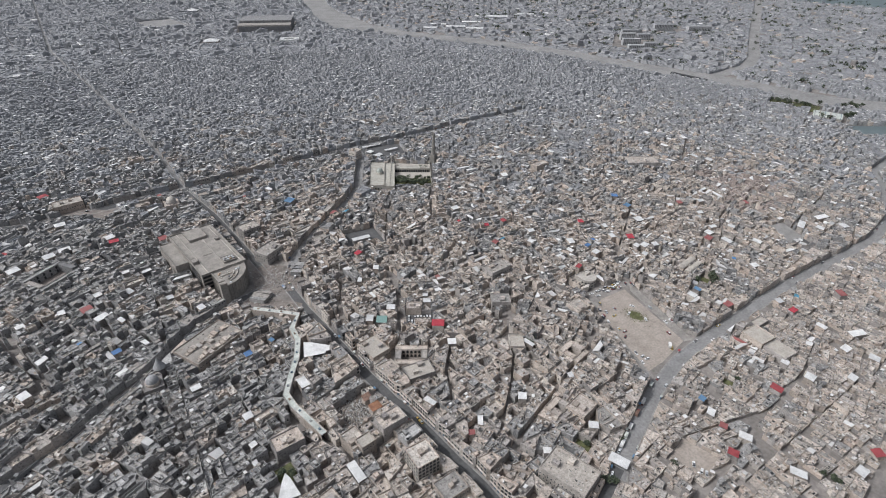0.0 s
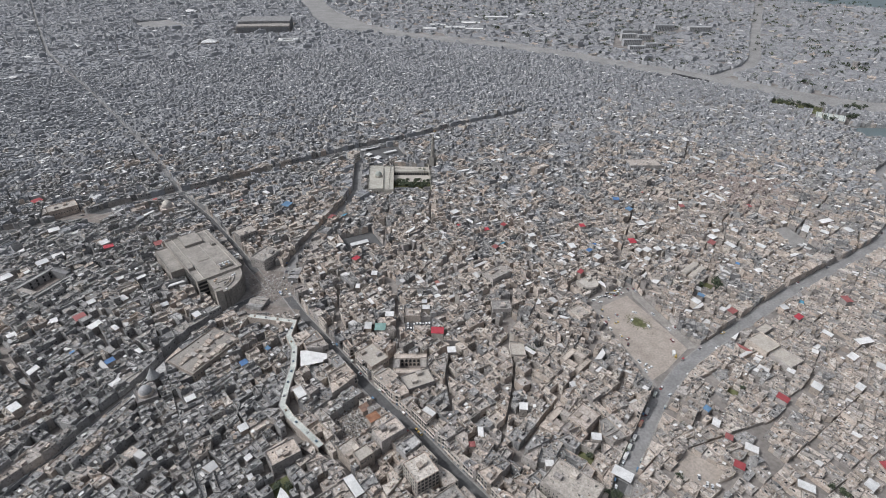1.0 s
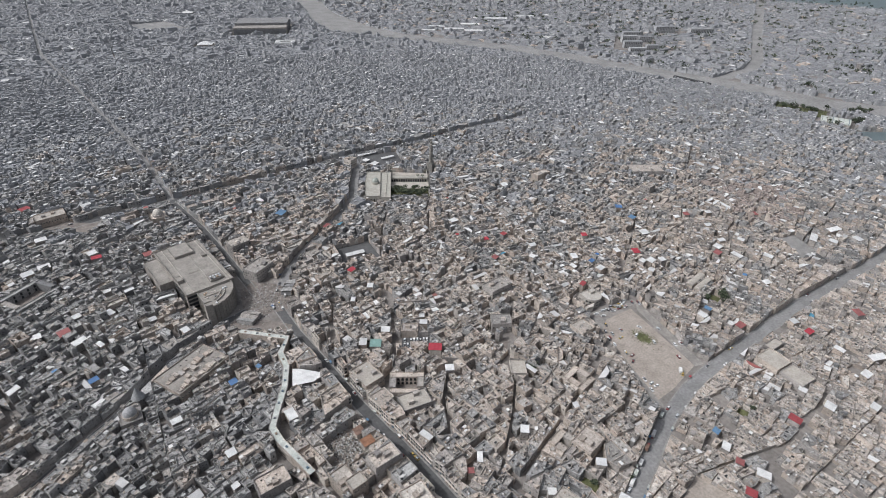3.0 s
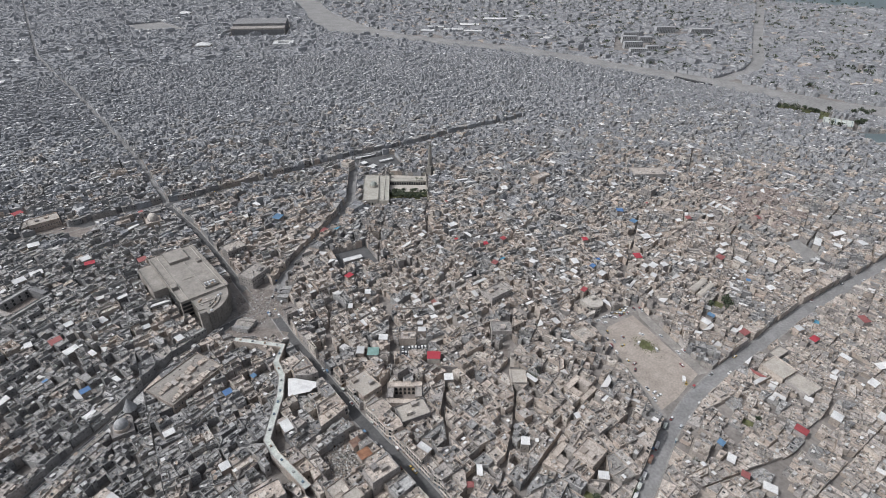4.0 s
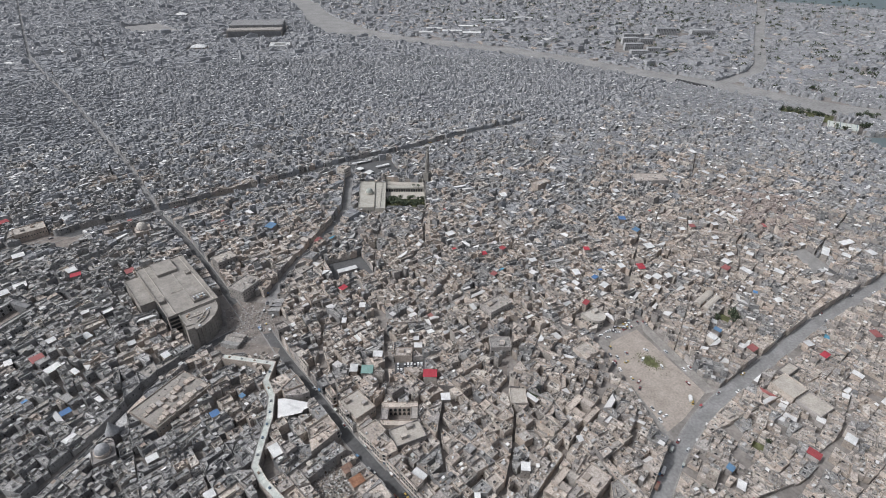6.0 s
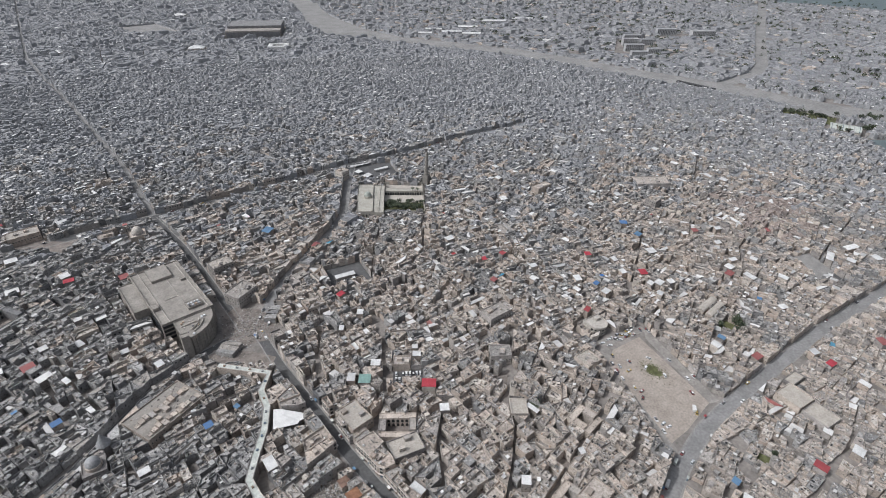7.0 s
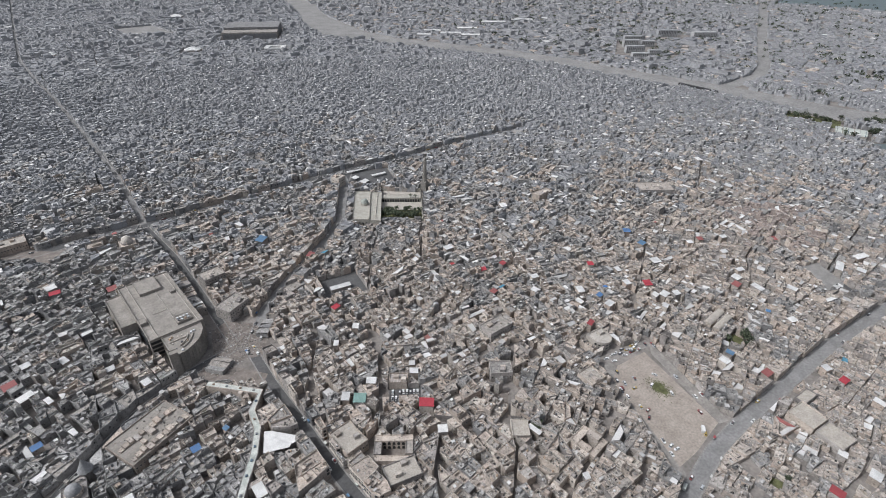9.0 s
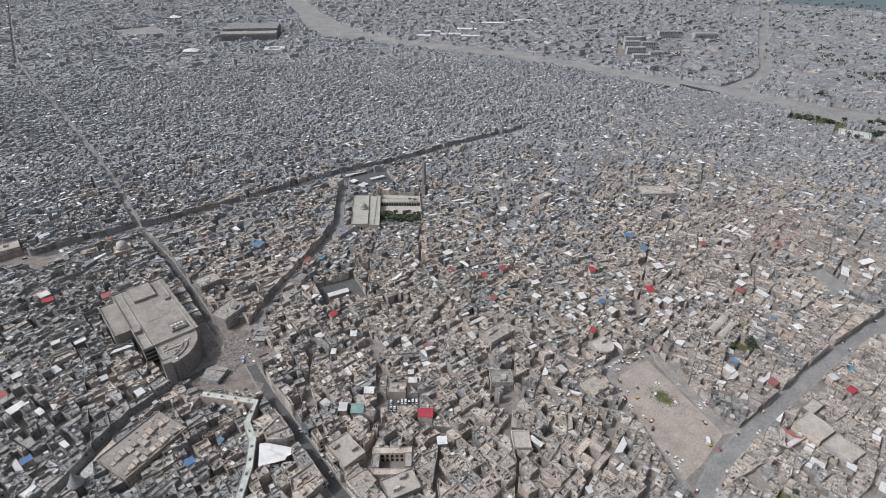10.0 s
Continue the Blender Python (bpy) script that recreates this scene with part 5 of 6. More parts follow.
TREES = []
for k, (h, spread) in enumerate(((6, 4.0), (8, 4.6), (7, 5.4), (10, 4.2))):
    t = thing("tree", 0, 0, -50)
    part("trunk", trunk_mesh(h), None, t)
    part("crown", crown_mesh("crown", k, h, spread), None, t)
    TREES.append(t)


def plant(x, y, k, size, yaw, word, group):
    t = copy_thing(TREES[k], pose(x, y, 0, 0, 0, yaw))
    t.scale = (size, size, size)
    return tagged(t, word, "tree", group)


rng = random.Random(5)


def court_at(u, v):
    return (300 + 43 * u + 38 * v, 575 - 27 * u + 70 * v)


for k in range(36):
    x, y = court_at(0.04 + 0.93 * ((k * 0.137) % 1.0), 0.06 + 0.24 * rng.random())
    plant(x, y, rng.randrange(3), rng.uniform(0.75, 1.05), rng.uniform(0, 360), "dark green leafy tree in the mosque garden", "garden trees")
for x, y, k, s in ((1107, 511, 1, 1.3), (1117, 495, 2, 1.4), (1127, 470, 1, 1.5), (1139, 480, 2, 1.2), (1120, 520, 0, 1.4), (1130, 505, 2, 1.5), (1105, 480, 1, 1.3), (1148, 455, 3, 1.6),
                   (1183, 429, 1, 1.5), (1195, 420, 3, 1.5), (1205, 415, 2, 1.5), (1215, 410, 1, 1.3), (1088, 420, 2, 1.6), (1085, 405, 1, 1.5)):
    plant(x, y, k, s * 1.1, rng.uniform(0, 360), "broad dusty green tree beside the highway", "park trees")
for k in range(15):
    u, v = rng.uniform(-22, 22), rng.uniform(-42, 42)
    plant(1128 + u * 0.94 - v * 0.34, 492 + u * 0.34 + v * 0.94, rng.randrange(4), rng.uniform(0.6, 1.3), rng.uniform(0, 360), "broad dusty green tree beside the highway", "park trees")
for k in range(9):
    plant(1140 + rng.uniform(-12, 16), 396 + rng.uniform(-10, 8), rng.randrange(4), rng.uniform(0.9, 1.5), rng.uniform(0, 360), "broad dusty green tree beside the shed", "park trees")
for x, y, k, s in ((461, 215, 2, 1.4), (465, 219, 3, 1.2), (251, 246, 2, 1.1), (163, 266, 0, 1.0), (158, 262, 2, 0.9), (188, 342, 0, 0.9), (217, 146, 0, 0.8), (34, 236, 0, 1.0), (39, 232, 2, 0.8), (452, 227, 0, 1.0),
                   (264, 250, 0, 0.8), (264, 233, 2, 0.8), (249, 243, 2, 1.1), (253, 104, 0, 0.8), (252, 101, 0, 0.8), (332, 42, 0, 0.8), (332, 38, 0, 0.8), (329, 46, 0, 0.8), (359, 126, 0, 0.8), (240, 136, 0, 0.6), (206, 119, 2, 0.9), (211, 115, 0, 0.9), (290, 128, 0, 0.8)):
    plant(x, y, k, s, rng.uniform(0, 360), "dusty green tree in a yard between houses", "yard trees")
for t in TREES:
    for o in (*t.children, t):
        bpy.data.objects.remove(o)

# distant trees in the newer quarters
groves = Pile()
for k in range(2600):
    x, y = rng.uniform(1100, 2900), rng.uniform(450, 1900)
    if not beyond_highway(x - 60, y) or rng.random() > 0.15 + 0.6 * (noise.noise(Vector((x / 150, y / 150, 5.0))) > 0.1):
        continue
    r = rng.uniform(3.5, 8)
    for q in range(16):
        c = Vector((x + rng.gauss(0, r * 0.5), y + rng.gauss(0, r * 0.5), rng.uniform(3, 9)))
        a = Vector((rng.gauss(0, 1), rng.gauss(0, 1), rng.gauss(0, 1))).normalized() * r * 0.35
        u = a.cross(Vector((rng.gauss(0, 1), rng.gauss(0, 1), 1))).normalized() * r * 0.3
        groves.face([tuple(c - a), tuple(c + u), tuple(c + a), tuple(c - u)])
tagged(part("distant_trees", groves, M_LEAF), "scattered distant dark green trees among houses", "trees", kind="stuff")

# palms in the courtyard
for u, v in ((0.74, 0.62), (0.86, 0.60)):
    x, y = court_at(u, v)
    p = thing("palm_tree", x, y, 0, 0, "tall date palm in the mosque courtyard", "palm tree", "palms")
    b = Pile()
    lathe(b, 0, 0, [(0.32, 0), (0.24, 4), (0.22, 9), (0.1, 9.6)], 8)
    part("trunk", b, M_BARK, p)
    b = Pile()
    for k in range(22):
        a, tilt = k * 2.4, rng.uniform(-0.5, 0.8)
        o = Vector((-math.sin(a), math.cos(a), 0)) * 0.35
        p0 = Vector((0, 0, 9.4))
        p1 = p0 + Vector((math.cos(a) * 1.6, math.sin(a) * 1.6, tilt * 1.6))
        p2 = p0 + Vector((math.cos(a) * 3.0, math.sin(a) * 3.0, tilt * 1.2 - 0.9))
        b.face([tuple(p0), tuple(p1 - o), tuple(p2), tuple(p1 + o)])
    part("crown", b, M_LEAF, p)

# ---- mosque yard ----
flat("ground_garden", [court_at(0.02, 0.03), court_at(0.98, 0.03), court_at(0.98, 0.34), court_at(0.02, 0.34)], 0.16, M_GRASS, "green garden bed in the mosque courtyard")
arcade = thing("courtyard_arcade", *court_at(0.5, 0.62), 0, 0, "long low grey arcade across the mosque courtyard", "arcade")
x, y = court_at(0.5, 0.62)
b = Pile()
b.prism(convex([court_at(0.03, 0.60), court_at(0.97, 0.60), court_at(0.97, 0.72), court_at(0.03, 0.72)]), 0, 5.4, 0, 0, 0.4, 0.3)
part("wall", b.moved(x, y), M_HALL, arcade)
# dark panels paint the shade inside the arcade openings
for k in range(15):
    a = court_at(0.06 + k * 0.0625, 0.598)
    b = Pile()
    b.prism(rect(a[0], a[1], 2.3, 0.3, -32), 0.3, 3.9)
    part("arch", b.moved(x, y), M_DARK, arcade, "dark panel for the shade in an arcade opening")
wall = thing("courtyard_wall", *court_at(0.5, 1.0), 0, 0, "tall stone wall round the mosque courtyard", "wall")
x, y = court_at(0.5, 1.0)
for (u0, v0), (u1, v1) in (((0, 1), (1, 1)), ((1, 1), (1, 0)), ((1, 0), (0, 0))):
    a, c = court_at(u0, v0), court_at(u1, v1)
    b = Pile()
    b.prism(rect((a[0] + c[0]) / 2, (a[1] + c[1]) / 2, math.hypot(c[0] - a[0], c[1] - a[1]) - 0.7, 0.6, math.degrees(math.atan2(c[1] - a[1], c[0] - a[0]))), 0, 2.6 if v0 + v1 == 0 else 4)
    part("wall_panel", b.moved(x, y), M_HALL, wall)
for k in range(4):
    b = Pile()
    t = 0.2 + 0.2 * k
    b.prism(rect(267 + 16.5 * t - mx, 579 - 9.5 * t - my, 1.4, 0.5, -30), 1.2, 5)
    part("arched_window", b, M_DARK, mosque, "dark tall window")
for k in range(5):
    t = (k + 0.5) / 5
    b = Pile()
    b.prism(rect(284.5 + 36 * t + 5.0 - mx, 567 + 62 * t - my, 0.6, 11.5, -30 + 0), 7.4, 8.5)
    part("roof_beam", b, M_HALL, mosque)
# first two added: white roofs stand in for the sunlit lane
for x, y, w, d, yaw in ((-36, 361, 15, 3.2, 38), (-23, 369, 9, 3.2, 38), (337, 716, 29, 4, -3), (357, 688.5, 21, 4, 0), (325, 695, 9, 8, 20), (330, 678, 12, 8, 20), (352, 668, 14, 5, -25)):
    s = thing("market_shelter", x, y, 0, yaw, "open shelter with a white sheet roof on posts", "shelter", "street shelters")
    b = Pile()
    b.slab(rect(0, 0, w, d), [3.2, 3.2, 3.7, 3.7], 0.12, 0)
    part("sheet_roof", b, M_WHITE, s)
    for u in (-w / 2 + 0.3, w / 2 - 0.3):
        for v in (-d / 2 + 0.3, d / 2 - 0.3):
            b = Pile()
            b.prism(rect(u, v, 0.15, 0.15), 0, 3.15)
            part("post", b, M_SHUTTER, s)

# ---- vehicles ----
b = Pile()
b.prism([(-2.2, -0.8), (-2.0, -0.87), (1.9, -0.87), (2.2, -0.7), (2.2, 0.7), (1.9, 0.87), (-2.0, 0.87), (-2.2, 0.8)], 0.3, 0.88)
CAR_BODY = b.mesh("body", [M_CAR])
b = Pile()
b.v = [(-1.9, -0.78, 0.88), (1.0, -0.78, 0.88), (1.0, 0.78, 0.88), (-1.9, 0.78, 0.88), (-1.4, -0.62, 1.4), (0.35, -0.62, 1.4), (0.35, 0.62, 1.4), (-1.4, 0.62, 1.4)]
b.f = [(0, 1, 5, 4), (1, 2, 6, 5), (2, 3, 7, 6), (3, 0, 4, 7), (4, 5, 6, 7)]
b.m = [0] * 5
CAR_GLASS = b.mesh("window_band", [M_DARK])
b = Pile()
b.slab(rect(-0.52, 0, 1.7, 1.22), [1.46] * 4, 0.05, 0)
CAR_ROOF = b.mesh("roof", [M_CAR])
b = Pile()
lathe(b, 0, 0, [(0.3, -0.1), (0.32, 0), (0.3, 0.1)], 12)
WHEEL = b.mesh("wheel", [M_TYRE])
car = thing("car", 0, 0, -50)
for n, me in (("body", CAR_BODY), ("window_band", CAR_GLASS), ("roof", CAR_ROOF)):
    part(n, me, None, car)
for u in (-1.35, 1.35):
    for v in (-0.82, 0.82):
        part("wheel", WHEEL, None, car, "", pose(u, v, 0.32, 90, 0, 0))


def park(x, y, yaw, z=0.1, word="parked saloon car", group="parked cars"):
    return tagged(copy_thing(car, pose(x, y, z, 0, 0, yaw)), word, "car", group)


for k in range(8):
    for r in range(2):
        if (k * 3 + r) % 7 != 4:
            c, q = math.cos(radians(-30)), math.sin(radians(-30))
            u, v = -9.5 + k * 2.7, -3.2 + r * 6.2
            park(189 + u * c - v * q, 323 + u * q + v * c, 60 + rng.uniform(-3, 3), 0.08, "parked car in a row in the small car park", "cars in the car park")
for x, y, yaw in ((366, 234, 110), (361, 214, 60), (355, 228, 20), (330, 218, 65), (332, 213, 10), (327, 208, 30), (320, 184, 10), (349, 177, 40), (321, 180, 170), (363, 191, 75), (336, 246, 65), (333, 238, 65), (330, 230, 65), (341, 233, 0), (349, 240, 80)):
    park(x, y, yaw, 0.1, "car parked on the open dirt lot", "cars on the dirt lot")
for x, y in [(266, 91), (262, 90), (267, 88), (266, 97)]:
    park(x, y, rng.uniform(20, 60), 0.07, "car parked in an open dirt yard", "cars in the yard")
for k in range(15):
    park(347 + rng.uniform(0, 42), 262 + rng.uniform(-2, 6), rng.uniform(-35, 35), 0.1, "car parked in the crowded lane by the lot", "cars in the lane")
for line, off, n in ((AVENUE, 2.8, 16), (BOULEVARD, 3.9, 26), (MOSQUE_STREET, 4, 8), (ARTERY, 5, 14), (LOT_LANES[0], 3, 8), (LOT_LANES[1], -3, 6)):
    for k in range(n):
        i = rng.randrange(len(line) - 1)
        (ax, ay), (bx, by) = line[i], line[i + 1]
        l = math.hypot(bx - ax, by - ay)
        t, sd = rng.uniform(0.05, 0.95), rng.choice((-1, 1))
        x, y = ax + (bx - ax) * t - (by - ay) / l * off * sd, ay + (by - ay) * t + (bx - ax) / l * off * sd
        if math.hypot(x, y) < 900:
            park(x, y, math.degrees(math.atan2(by - ay, bx - ax)) + rng.choice((0, 180)), 0.07, "car parked at the kerb of the street", "cars in the street")
for o in (*car.children, car):
    bpy.data.objects.remove(o)

# ---- market stalls along the street ----
for k in range(30):
    line = (BOULEVARD, AVENUE, MOSQUE_STREET)[k % 3]
    i = rng.randrange(0, min(6, len(line) - 1))
    (ax, ay), (bx, by) = line[i], line[i + 1]
    l = math.hypot(bx - ax, by - ay)
    t, sd, off = rng.uniform(0.05, 0.95), rng.choice((-1, 1)), (5.6, 4.4, 6.3)[k % 3]
    x, y = ax + (bx - ax) * t - (by - ay) / l * off * sd, ay + (by - ay) * t + (bx - ax) / l * off * sd
    yaw = math.degrees(math.atan2(by - ay, bx - ax))
    s = thing("market_stall", x, y, 0.16, yaw, "small street stall under a faded awning", "market stall", "stalls along the streets")
    b = Pile()
    b.slab(rect(0, 0, 2.6, 1.6), [2.3, 2.3, 2.5, 2.5], 0.06, 0)
    part("awning", b, rng.choice((M_WHITE, M_CANVAS, M_CANVAS, M_RED, M_BLUE)), s)
    b = Pile()
    b.prism(rect(0, 0, 2.2, 0.9), 0, 0.9)
    part("counter", b, M_SHUTTER, s)
    for u in (-1.2, 1.2):
        b = Pile()
        b.prism(rect(u, 0.6, 0.08, 0.08), 0, 2.3)
        part("post", b, M_SHUTTER, s)
aw = thing("street_awning", 223, 124, 0, 22, "large white sheet awning hung across the street", "awning")
b = Pile()
b.slab(rect(0, 0, 8, 13), [5.2, 5.0, 5.4, 5.6], 0.1, 0)
part("sheet", b, M_WHITE, aw)
for u in (-3.8, 3.8):
    for v in (-6.3, 6.3):
        b = Pile()
        b.prism(rect(u, v, 0.18, 0.18), 0, 5.0)
        part("post", b, M_SHUTTER, aw)

# ---- open yards and patches ----
flat("ground_east_yard", rect(270, 100, 24, 24, 15), 0.06, M_DIRT, "open yard of pale dirt between low houses")
flat("grass_lot_patch", [(358 + (3.6 + 0.8 * math.sin(3 * a)) * math.cos(a), 222 + (8 + 1.5 * math.cos(2 * a)) * math.sin(a)) for a in [6.283 * k / 18 for k in range(18)]], 0.11, M_GRASS, "patch of olive weeds on the dirt lot", "grass", 0.03)
weeds = Pile()
for k in range(900):
    a, r = rng.uniform(0, 6.3), abs(rng.gauss(0, 1))
    x, y = 358 + 3.0 * r * math.cos(a) + 2.5 * rng.gauss(0, 1), 223 + 6 * r * math.sin(a) + rng.gauss(0, 1)
    w = rng.uniform(0.2, 0.5)
    weeds.face([(x - w, y - w * 0.4, 0.09), (x + w * 0.3, y - w, 0.09), (x + w, y + w * 0.5, 0.3), (x - w * 0.2, y + w, 0.35)])
tagged(part("weeds", weeds, M_GRASS), "patch of dry weeds on the dirt lot", "weeds", kind="stuff")
flat("ground_ruin", rect(96, 256, 24, 28, 10), 0.06, M_EARTH, "rubble-strewn ruined plot")
ruin = Pile()
for k in range(1900):
    x, y = 96 + rng.gauss(0, 6), 256 + rng.gauss(0, 7)
    z = max(0.0, 2.6 - 0.25 * math.hypot(x - 96, y - 256)) * rng.random()
    ruin.chip(x, y, z * 0.8, rng.choice((0.2, 0.3, 0.4, 0.5, 0.9)), 0.2 + rng.uniform(0.1, 0.6), rng)
tagged(part("rubble_heap", ruin, M_RUBBLE), "heap of broken masonry and rubble on a ruined plot", "rubble", kind="stuff")

heap = Pile()
for k in range(1500):
    x, y = 103 + rng.gauss(0, 11), 450 + rng.gauss(0, 13)
    heap.chip(x, y, 0.05, rng.choice((0.15, 0.25, 0.35, 0.7)), rng.uniform(0.1, 0.6), rng)
tagged(part("square_clutter", heap, M_RUBBLE), "rubble and market clutter lying on the square", "rubble", kind="stuff")

# ---- distant landmarks ----
hall = thing("distant_stadium", 511, 1770, 0, -24, "long distant grey hall with a dark colonnade and terraces", "hall")
b = Pile()
b.prism(rect(0, -60, 150, 40), 0, 20)
part("front_block", b, M_WALL_GREY, hall)
for k in range(16):
    b = Pile()
    b.prism(rect(-70 + k * 9.3, -80.6, 2.2, 1.2), 0, 17)
    part("column", b, M_DIM, hall)
# dark panel that paints the shade behind the columns
b = Pile()
b.prism(rect(0, -80.2, 146, 0.4), 2, 16)
part("colonnade_shade", b, M_DIM, hall)
b = Pile()
b.prism(rect(0, 10, 150, 90), 0, 26)
part("upper_terrace", b, M_WALL_GREY, hall)
for x, y, w, d in ((310, 1622, 38, 28), (6, 1733, 20, 16), (374, 2180, 38, 30)):
    s = thing("distant_tent_hall", x, y, 0, -25, "distant hall under a white pitched roof", "hall", "white roofed halls")
    b = Pile()
    b.prism(rect(0, 0, w, d), 0, 6)
    part("wall", b, M_WALL, s)
    b = Pile()
    q = rect(0, 0, w + 1, d + 1)
    for i in range(4):
        b.face([(*q[i - 1], 6.1), (*q[i], 6.1), (0, 0, 13)])
    part("roof", b, M_WHITE, s)
for x, y, w, d, h in ((1405, 1130, 50, 16, 16), (1345, 1085, 44, 16, 18), (1390, 1065, 36, 14, 15), (1295, 1030, 50, 16, 17), (1250, 975, 44, 16, 14), (1320, 985, 34, 14, 12), (1560, 1130, 60, 18, 18), (1640, 1060, 70, 20, 16)):
    s = thing("distant_apartment_block", x, y, 0, -30, "distant pale apartment block with rows of windows", "building", "apartment blocks")
    b = Pile()
    b.prism(rect(0, 0, w, d), 0, h, 0, 0, 1, 0.4)
    part("wall", b, M_FAR_PALE, s)
    for st in range(int(h / 3.4)):
        for k in range(int(w / 5)):
            b = Pile()
            b.prism(rect(-w / 2 + 2.5 + k * 5, -d / 2 - 0.0, 2.4, 0.3), st * 3.4 + 1.2, st * 3.4 + 2.9)
            part("window", b, M_DARK, s)
for x, y, w, d in LONG_SHEDS:
    s = thing("distant_long_shed", x, y, 0, -33, "long distant shed under a white sheet roof", "shed", "long sheds beyond the highway")
    b = Pile()
    b.prism(rect(0, 0, w, d), 0, 5)
    part("wall", b, M_FAR_PALE, s)
    b = Pile()
    b.slab(rect(0, 0, w + 1, d + 1), [5.1, 5.1, 7.6, 7.6], 0.15, 0)
    part("sheet_roof", b, M_WHITE, s)
s = thing("distant_court_hall", 498, 1540, 0, -25, "distant white-roofed hall with four wings round a dark court", "hall")
for x, y, w, d in ((0, 17, 52, 10), (0, -17, 52, 10), (-20, 0, 12, 23.8), (20, 0, 12, 23.8)):
    b = Pile()
    b.prism(rect(x, y, w, d), 0, 7, 0, 0, 0.6, 0.4)
    part("wing", b, M_WHITE, s)
for k in range(2):
    flat("ground_interchange", INTERCHANGE[k], 0.14 + 0.01 * k, M_HIGHWAY, "wide dusty junction of the highway")
flat("ground_far_field", FAR_FIELD, 0.05, M_HIGHWAY, "open pale field among distant houses")
s = thing("distant_shed", 1100, 416, 0, 115, "large shed under a curved white roof", "shed")
b = Pile()
b.prism(rect(0, 0, 44, 30), 0, 6)
part("wall", b, M_FRAME, s)
b = Pile()
for k in range(10):
    a0, a1 = math.pi * k / 10, math.pi * (k + 1) / 10
    b.face([(-22.3, 15.4 * math.cos(a0), 6 + 5 * math.sin(a0)), (22.3, 15.4 * math.cos(a0), 6 + 5 * math.sin(a0)), (22.3, 15.4 * math.cos(a1), 6 + 5 * math.sin(a1)), (-22.3, 15.4 * math.cos(a1), 6 + 5 * math.sin(a1))])
for sx in (-22.3, 22.3):
    b.face([(sx, 15.4 * math.cos(math.pi * k / 10), 6 + 5 * math.sin(math.pi * k / 10)) for k in range(11)])
part("roof", b, M_CANVAS, s)
for k in range(6):
    b = Pile()
    for q in range(10):
        a0, a1 = math.pi * q / 10, math.pi * (q + 1) / 10
        u = -20 + k * 8
        b.face([(u, 15.7 * math.cos(a0), 6 + 5.3 * math.sin(a0)), (u + 0.8, 15.7 * math.cos(a0), 6 + 5.3 * math.sin(a0)), (u + 0.8, 15.7 * math.cos(a1), 6 + 5.3 * math.sin(a1)), (u, 15.7 * math.cos(a1), 6 + 5.3 * math.sin(a1))])
    part("rib", b, M_SHUTTER, s, "dark roof rib")
flat("water_pond", rect(1100, 336, 84, 58, -35), 0.1, M_WATER, "dull green-blue pond", "water")
flat("grass_park", rect(1128, 492, 50, 90, 20), 0.08, M_GRASS, "dry green park beside the highway", "grass")
flat("water_river", rect(3000, 1250, 700, 500, 20), 0.1, M_WATER, "distant pale river", "water")
# near-black block in place of a trench: the underpass shade as colour
s = thing("underpass_wall", 1133, 727, 0, -82, "dark block that stands in for the shade of an underpass", "wall")
b = Pile()
b.prism(rect(0, 0, 84, 7), 0, 4)
part("wall", b, M_UNDERPASS_SHADE, s)

flat("ground_shed_row", SHED_YARD, 0.07, M_PAVE, "open grey paved yard among low sheds")
flat("ground_field", DIRT_FIELD, 0.05, M_EARTH, "open dusty field among the houses")
for q in GREENS:
    flat("grass_yard", q, 0.06, M_GRASS, "small green walled yard", "grass")

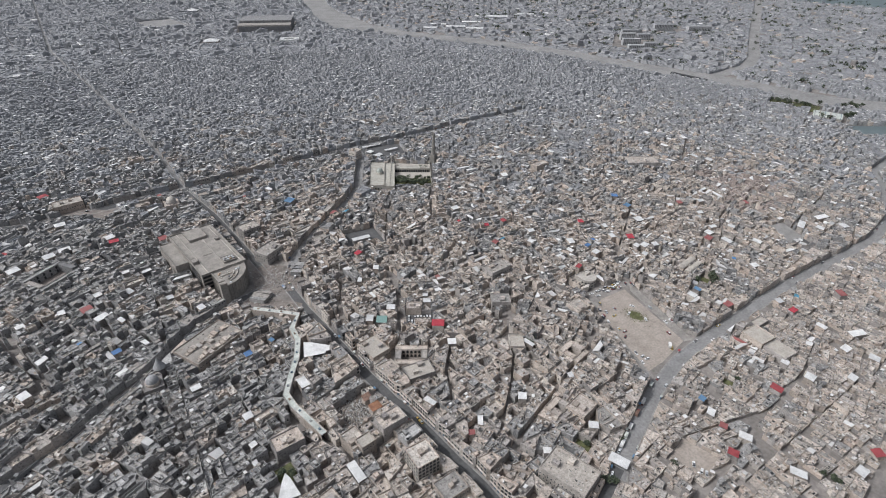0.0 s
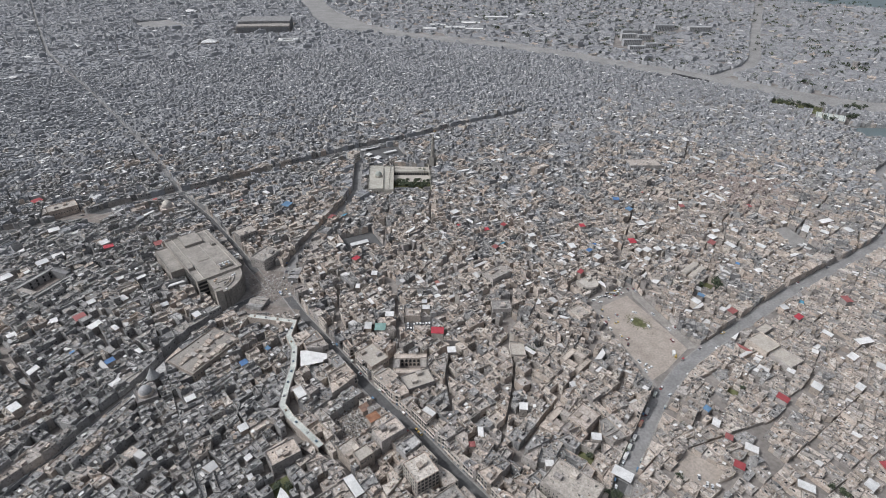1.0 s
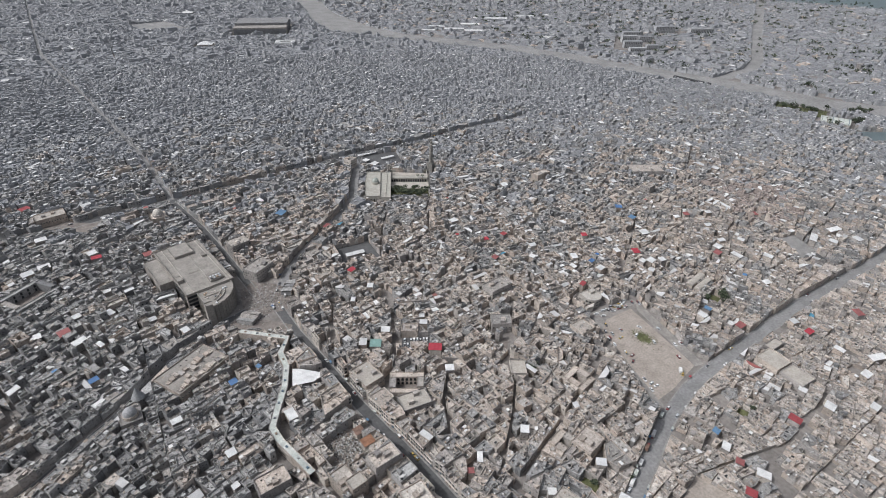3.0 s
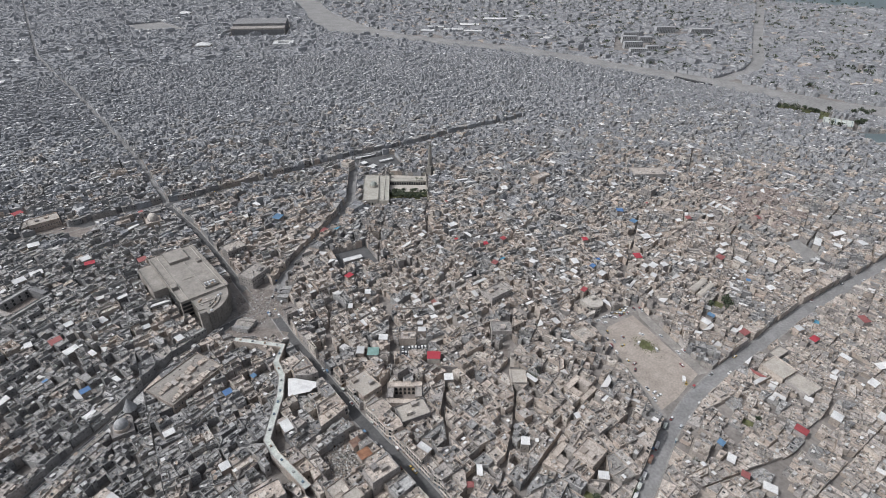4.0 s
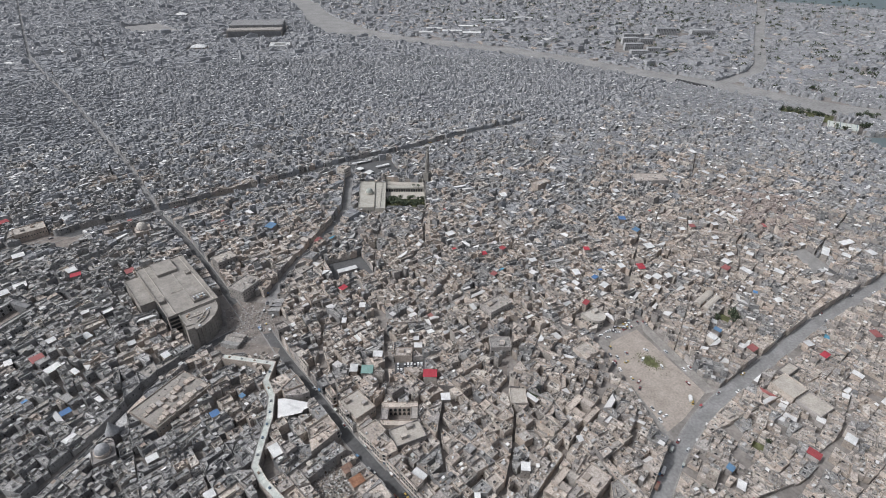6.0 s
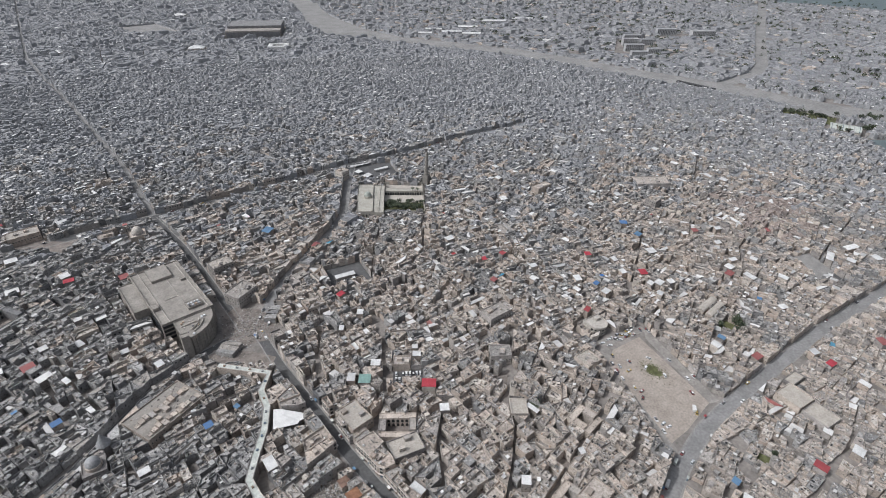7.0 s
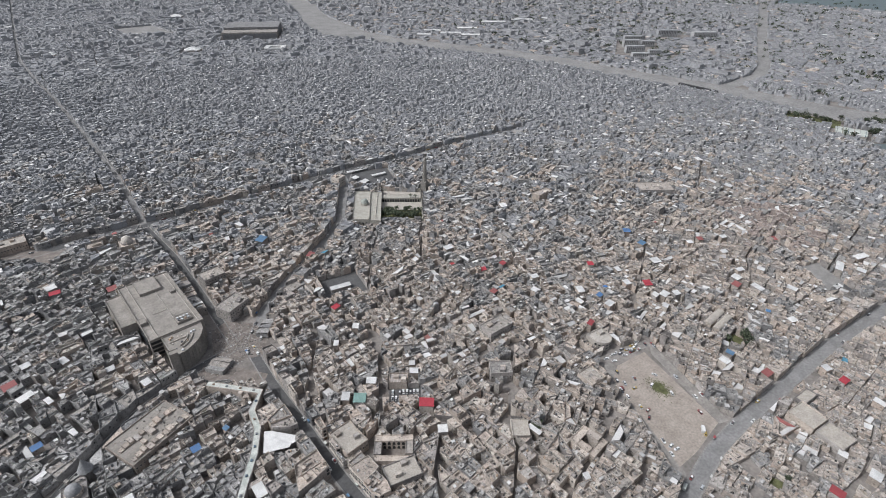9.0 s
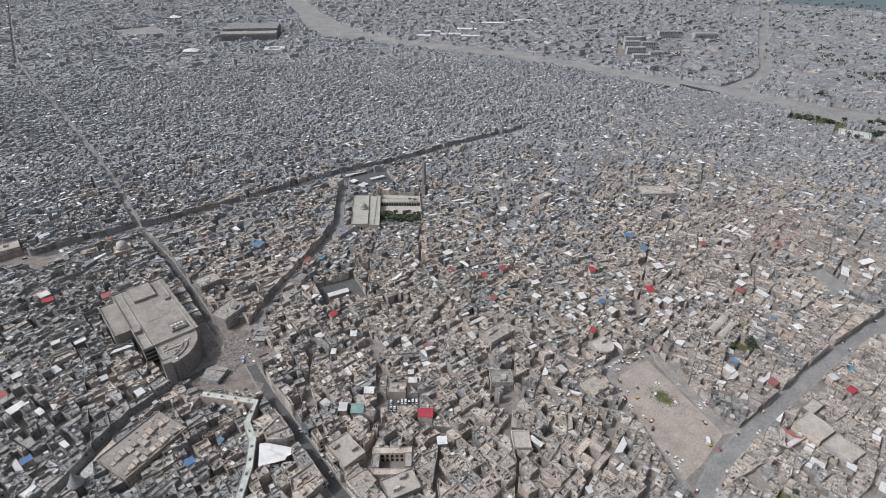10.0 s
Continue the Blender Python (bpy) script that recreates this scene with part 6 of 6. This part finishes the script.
# ---- arcaded courtyard house ----
def cloister(x, y, w, d, yaw):
    ob = thing("courtyard_house", x, y, 0, yaw, "old stone courtyard house with an arcade round a planted court", "house")
    for u, v, ww, dd, h in ((0, d / 2 - 2.5, w, 5, 8), (0, -d / 2 + 2.2, w, 4.4, 7), (-w / 2 + 2.5, 0.15, 5, d - 9.5, 7.6), (w / 2 - 2.5, 0.15, 5, d - 9.5, 8.4)):
        b = Pile()
        b.prism(rect(u, v, ww, dd), 0, h, 0, 0, 0.7, 0.25)
        part("wing", b, M_WALL_GREY if x < 0 else M_WALL, ob)
    b = Pile()
    b.prism(rect(0, 0, w - 10, d - 9.4), 0, 0.12)
    part("courtyard_floor", b, M_EARTH, ob)
    # dark arch panels carry the shade of the openings in their colour
    for k in range(5):
        for z in (0.4, 4.3):
            b = Pile()
            u = -w / 2 + 6.6 + k * (w - 13.2) / 4
            q = [(u - 1.0, z), (u + 1.0, z), (u + 1.0, z + 2.0), (u + 0.6, z + 2.7), (u, z + 3.0), (u - 0.6, z + 2.7), (u - 1.0, z + 2.0)]
            yy = d / 2 - 5.06
            b.face([(a, yy, c) for a, c in q])
            b.face([(a, yy + 0.04, c) for a, c in q])
            for i in range(7):
                b.face([(q[i - 1][0], yy, q[i - 1][1]), (q[i][0], yy, q[i][1]), (q[i][0], yy + 0.04, q[i][1]), (q[i - 1][0], yy + 0.04, q[i - 1][1])])
            part("arch", b, M_DARK, ob, "dark panel for the shade in an arched opening")


for place in CLOISTERS:
    cloister(*place)

# ---- trucks and vans ----
def truck(x, y, yaw, mat, length):
    t = thing("truck", x, y, 0.1, yaw, "parked box truck with a pale body", "truck", "trucks in the street")
    b = Pile()
    b.prism(rect(-0.9, 0, length - 2.0, 2.2), 0.9, 3.1)
    part("box", b, mat, t)
    b = Pile()
    b.prism([(length / 2 - 1.8, -1.0), (length / 2 - 0.1, -1.0), (length / 2, -0.8), (length / 2, 0.8), (length / 2 - 0.1, 1.0), (length / 2 - 1.8, 1.0)], 0.6, 2.3)
    part("cab", b, M_CAR, t)
    b = Pile()
    b.prism(rect(length / 2 + 0.01, 0, 0.08, 1.6), 1.4, 2.0)
    part("windscreen", b, M_DARK, t)
    b = Pile()
    b.prism(rect(-0.2, 0, length - 1.0, 1.6), 0.5, 0.9)
    part("chassis", b, M_SHUTTER, t)
    for u in (-length / 2 + 1.2, length / 2 - 1.1):
        for v in (-0.95, 0.95):
            part("wheel", WHEEL, None, t, "", pose(u, v, 0.32, 90, 0, 0))


truck(350, 180, 40, M_WHITE, 6)
for k, (x, y) in enumerate(((238, 133.5), (246, 137), (255, 140.5), (268, 146), (281, 151), (300, 159))):
    truck(x, y, 22, (M_WHITE, M_CANVAS, M_WHITE, M_RUST, M_WHITE, M_CANVAS)[k], 6.5)
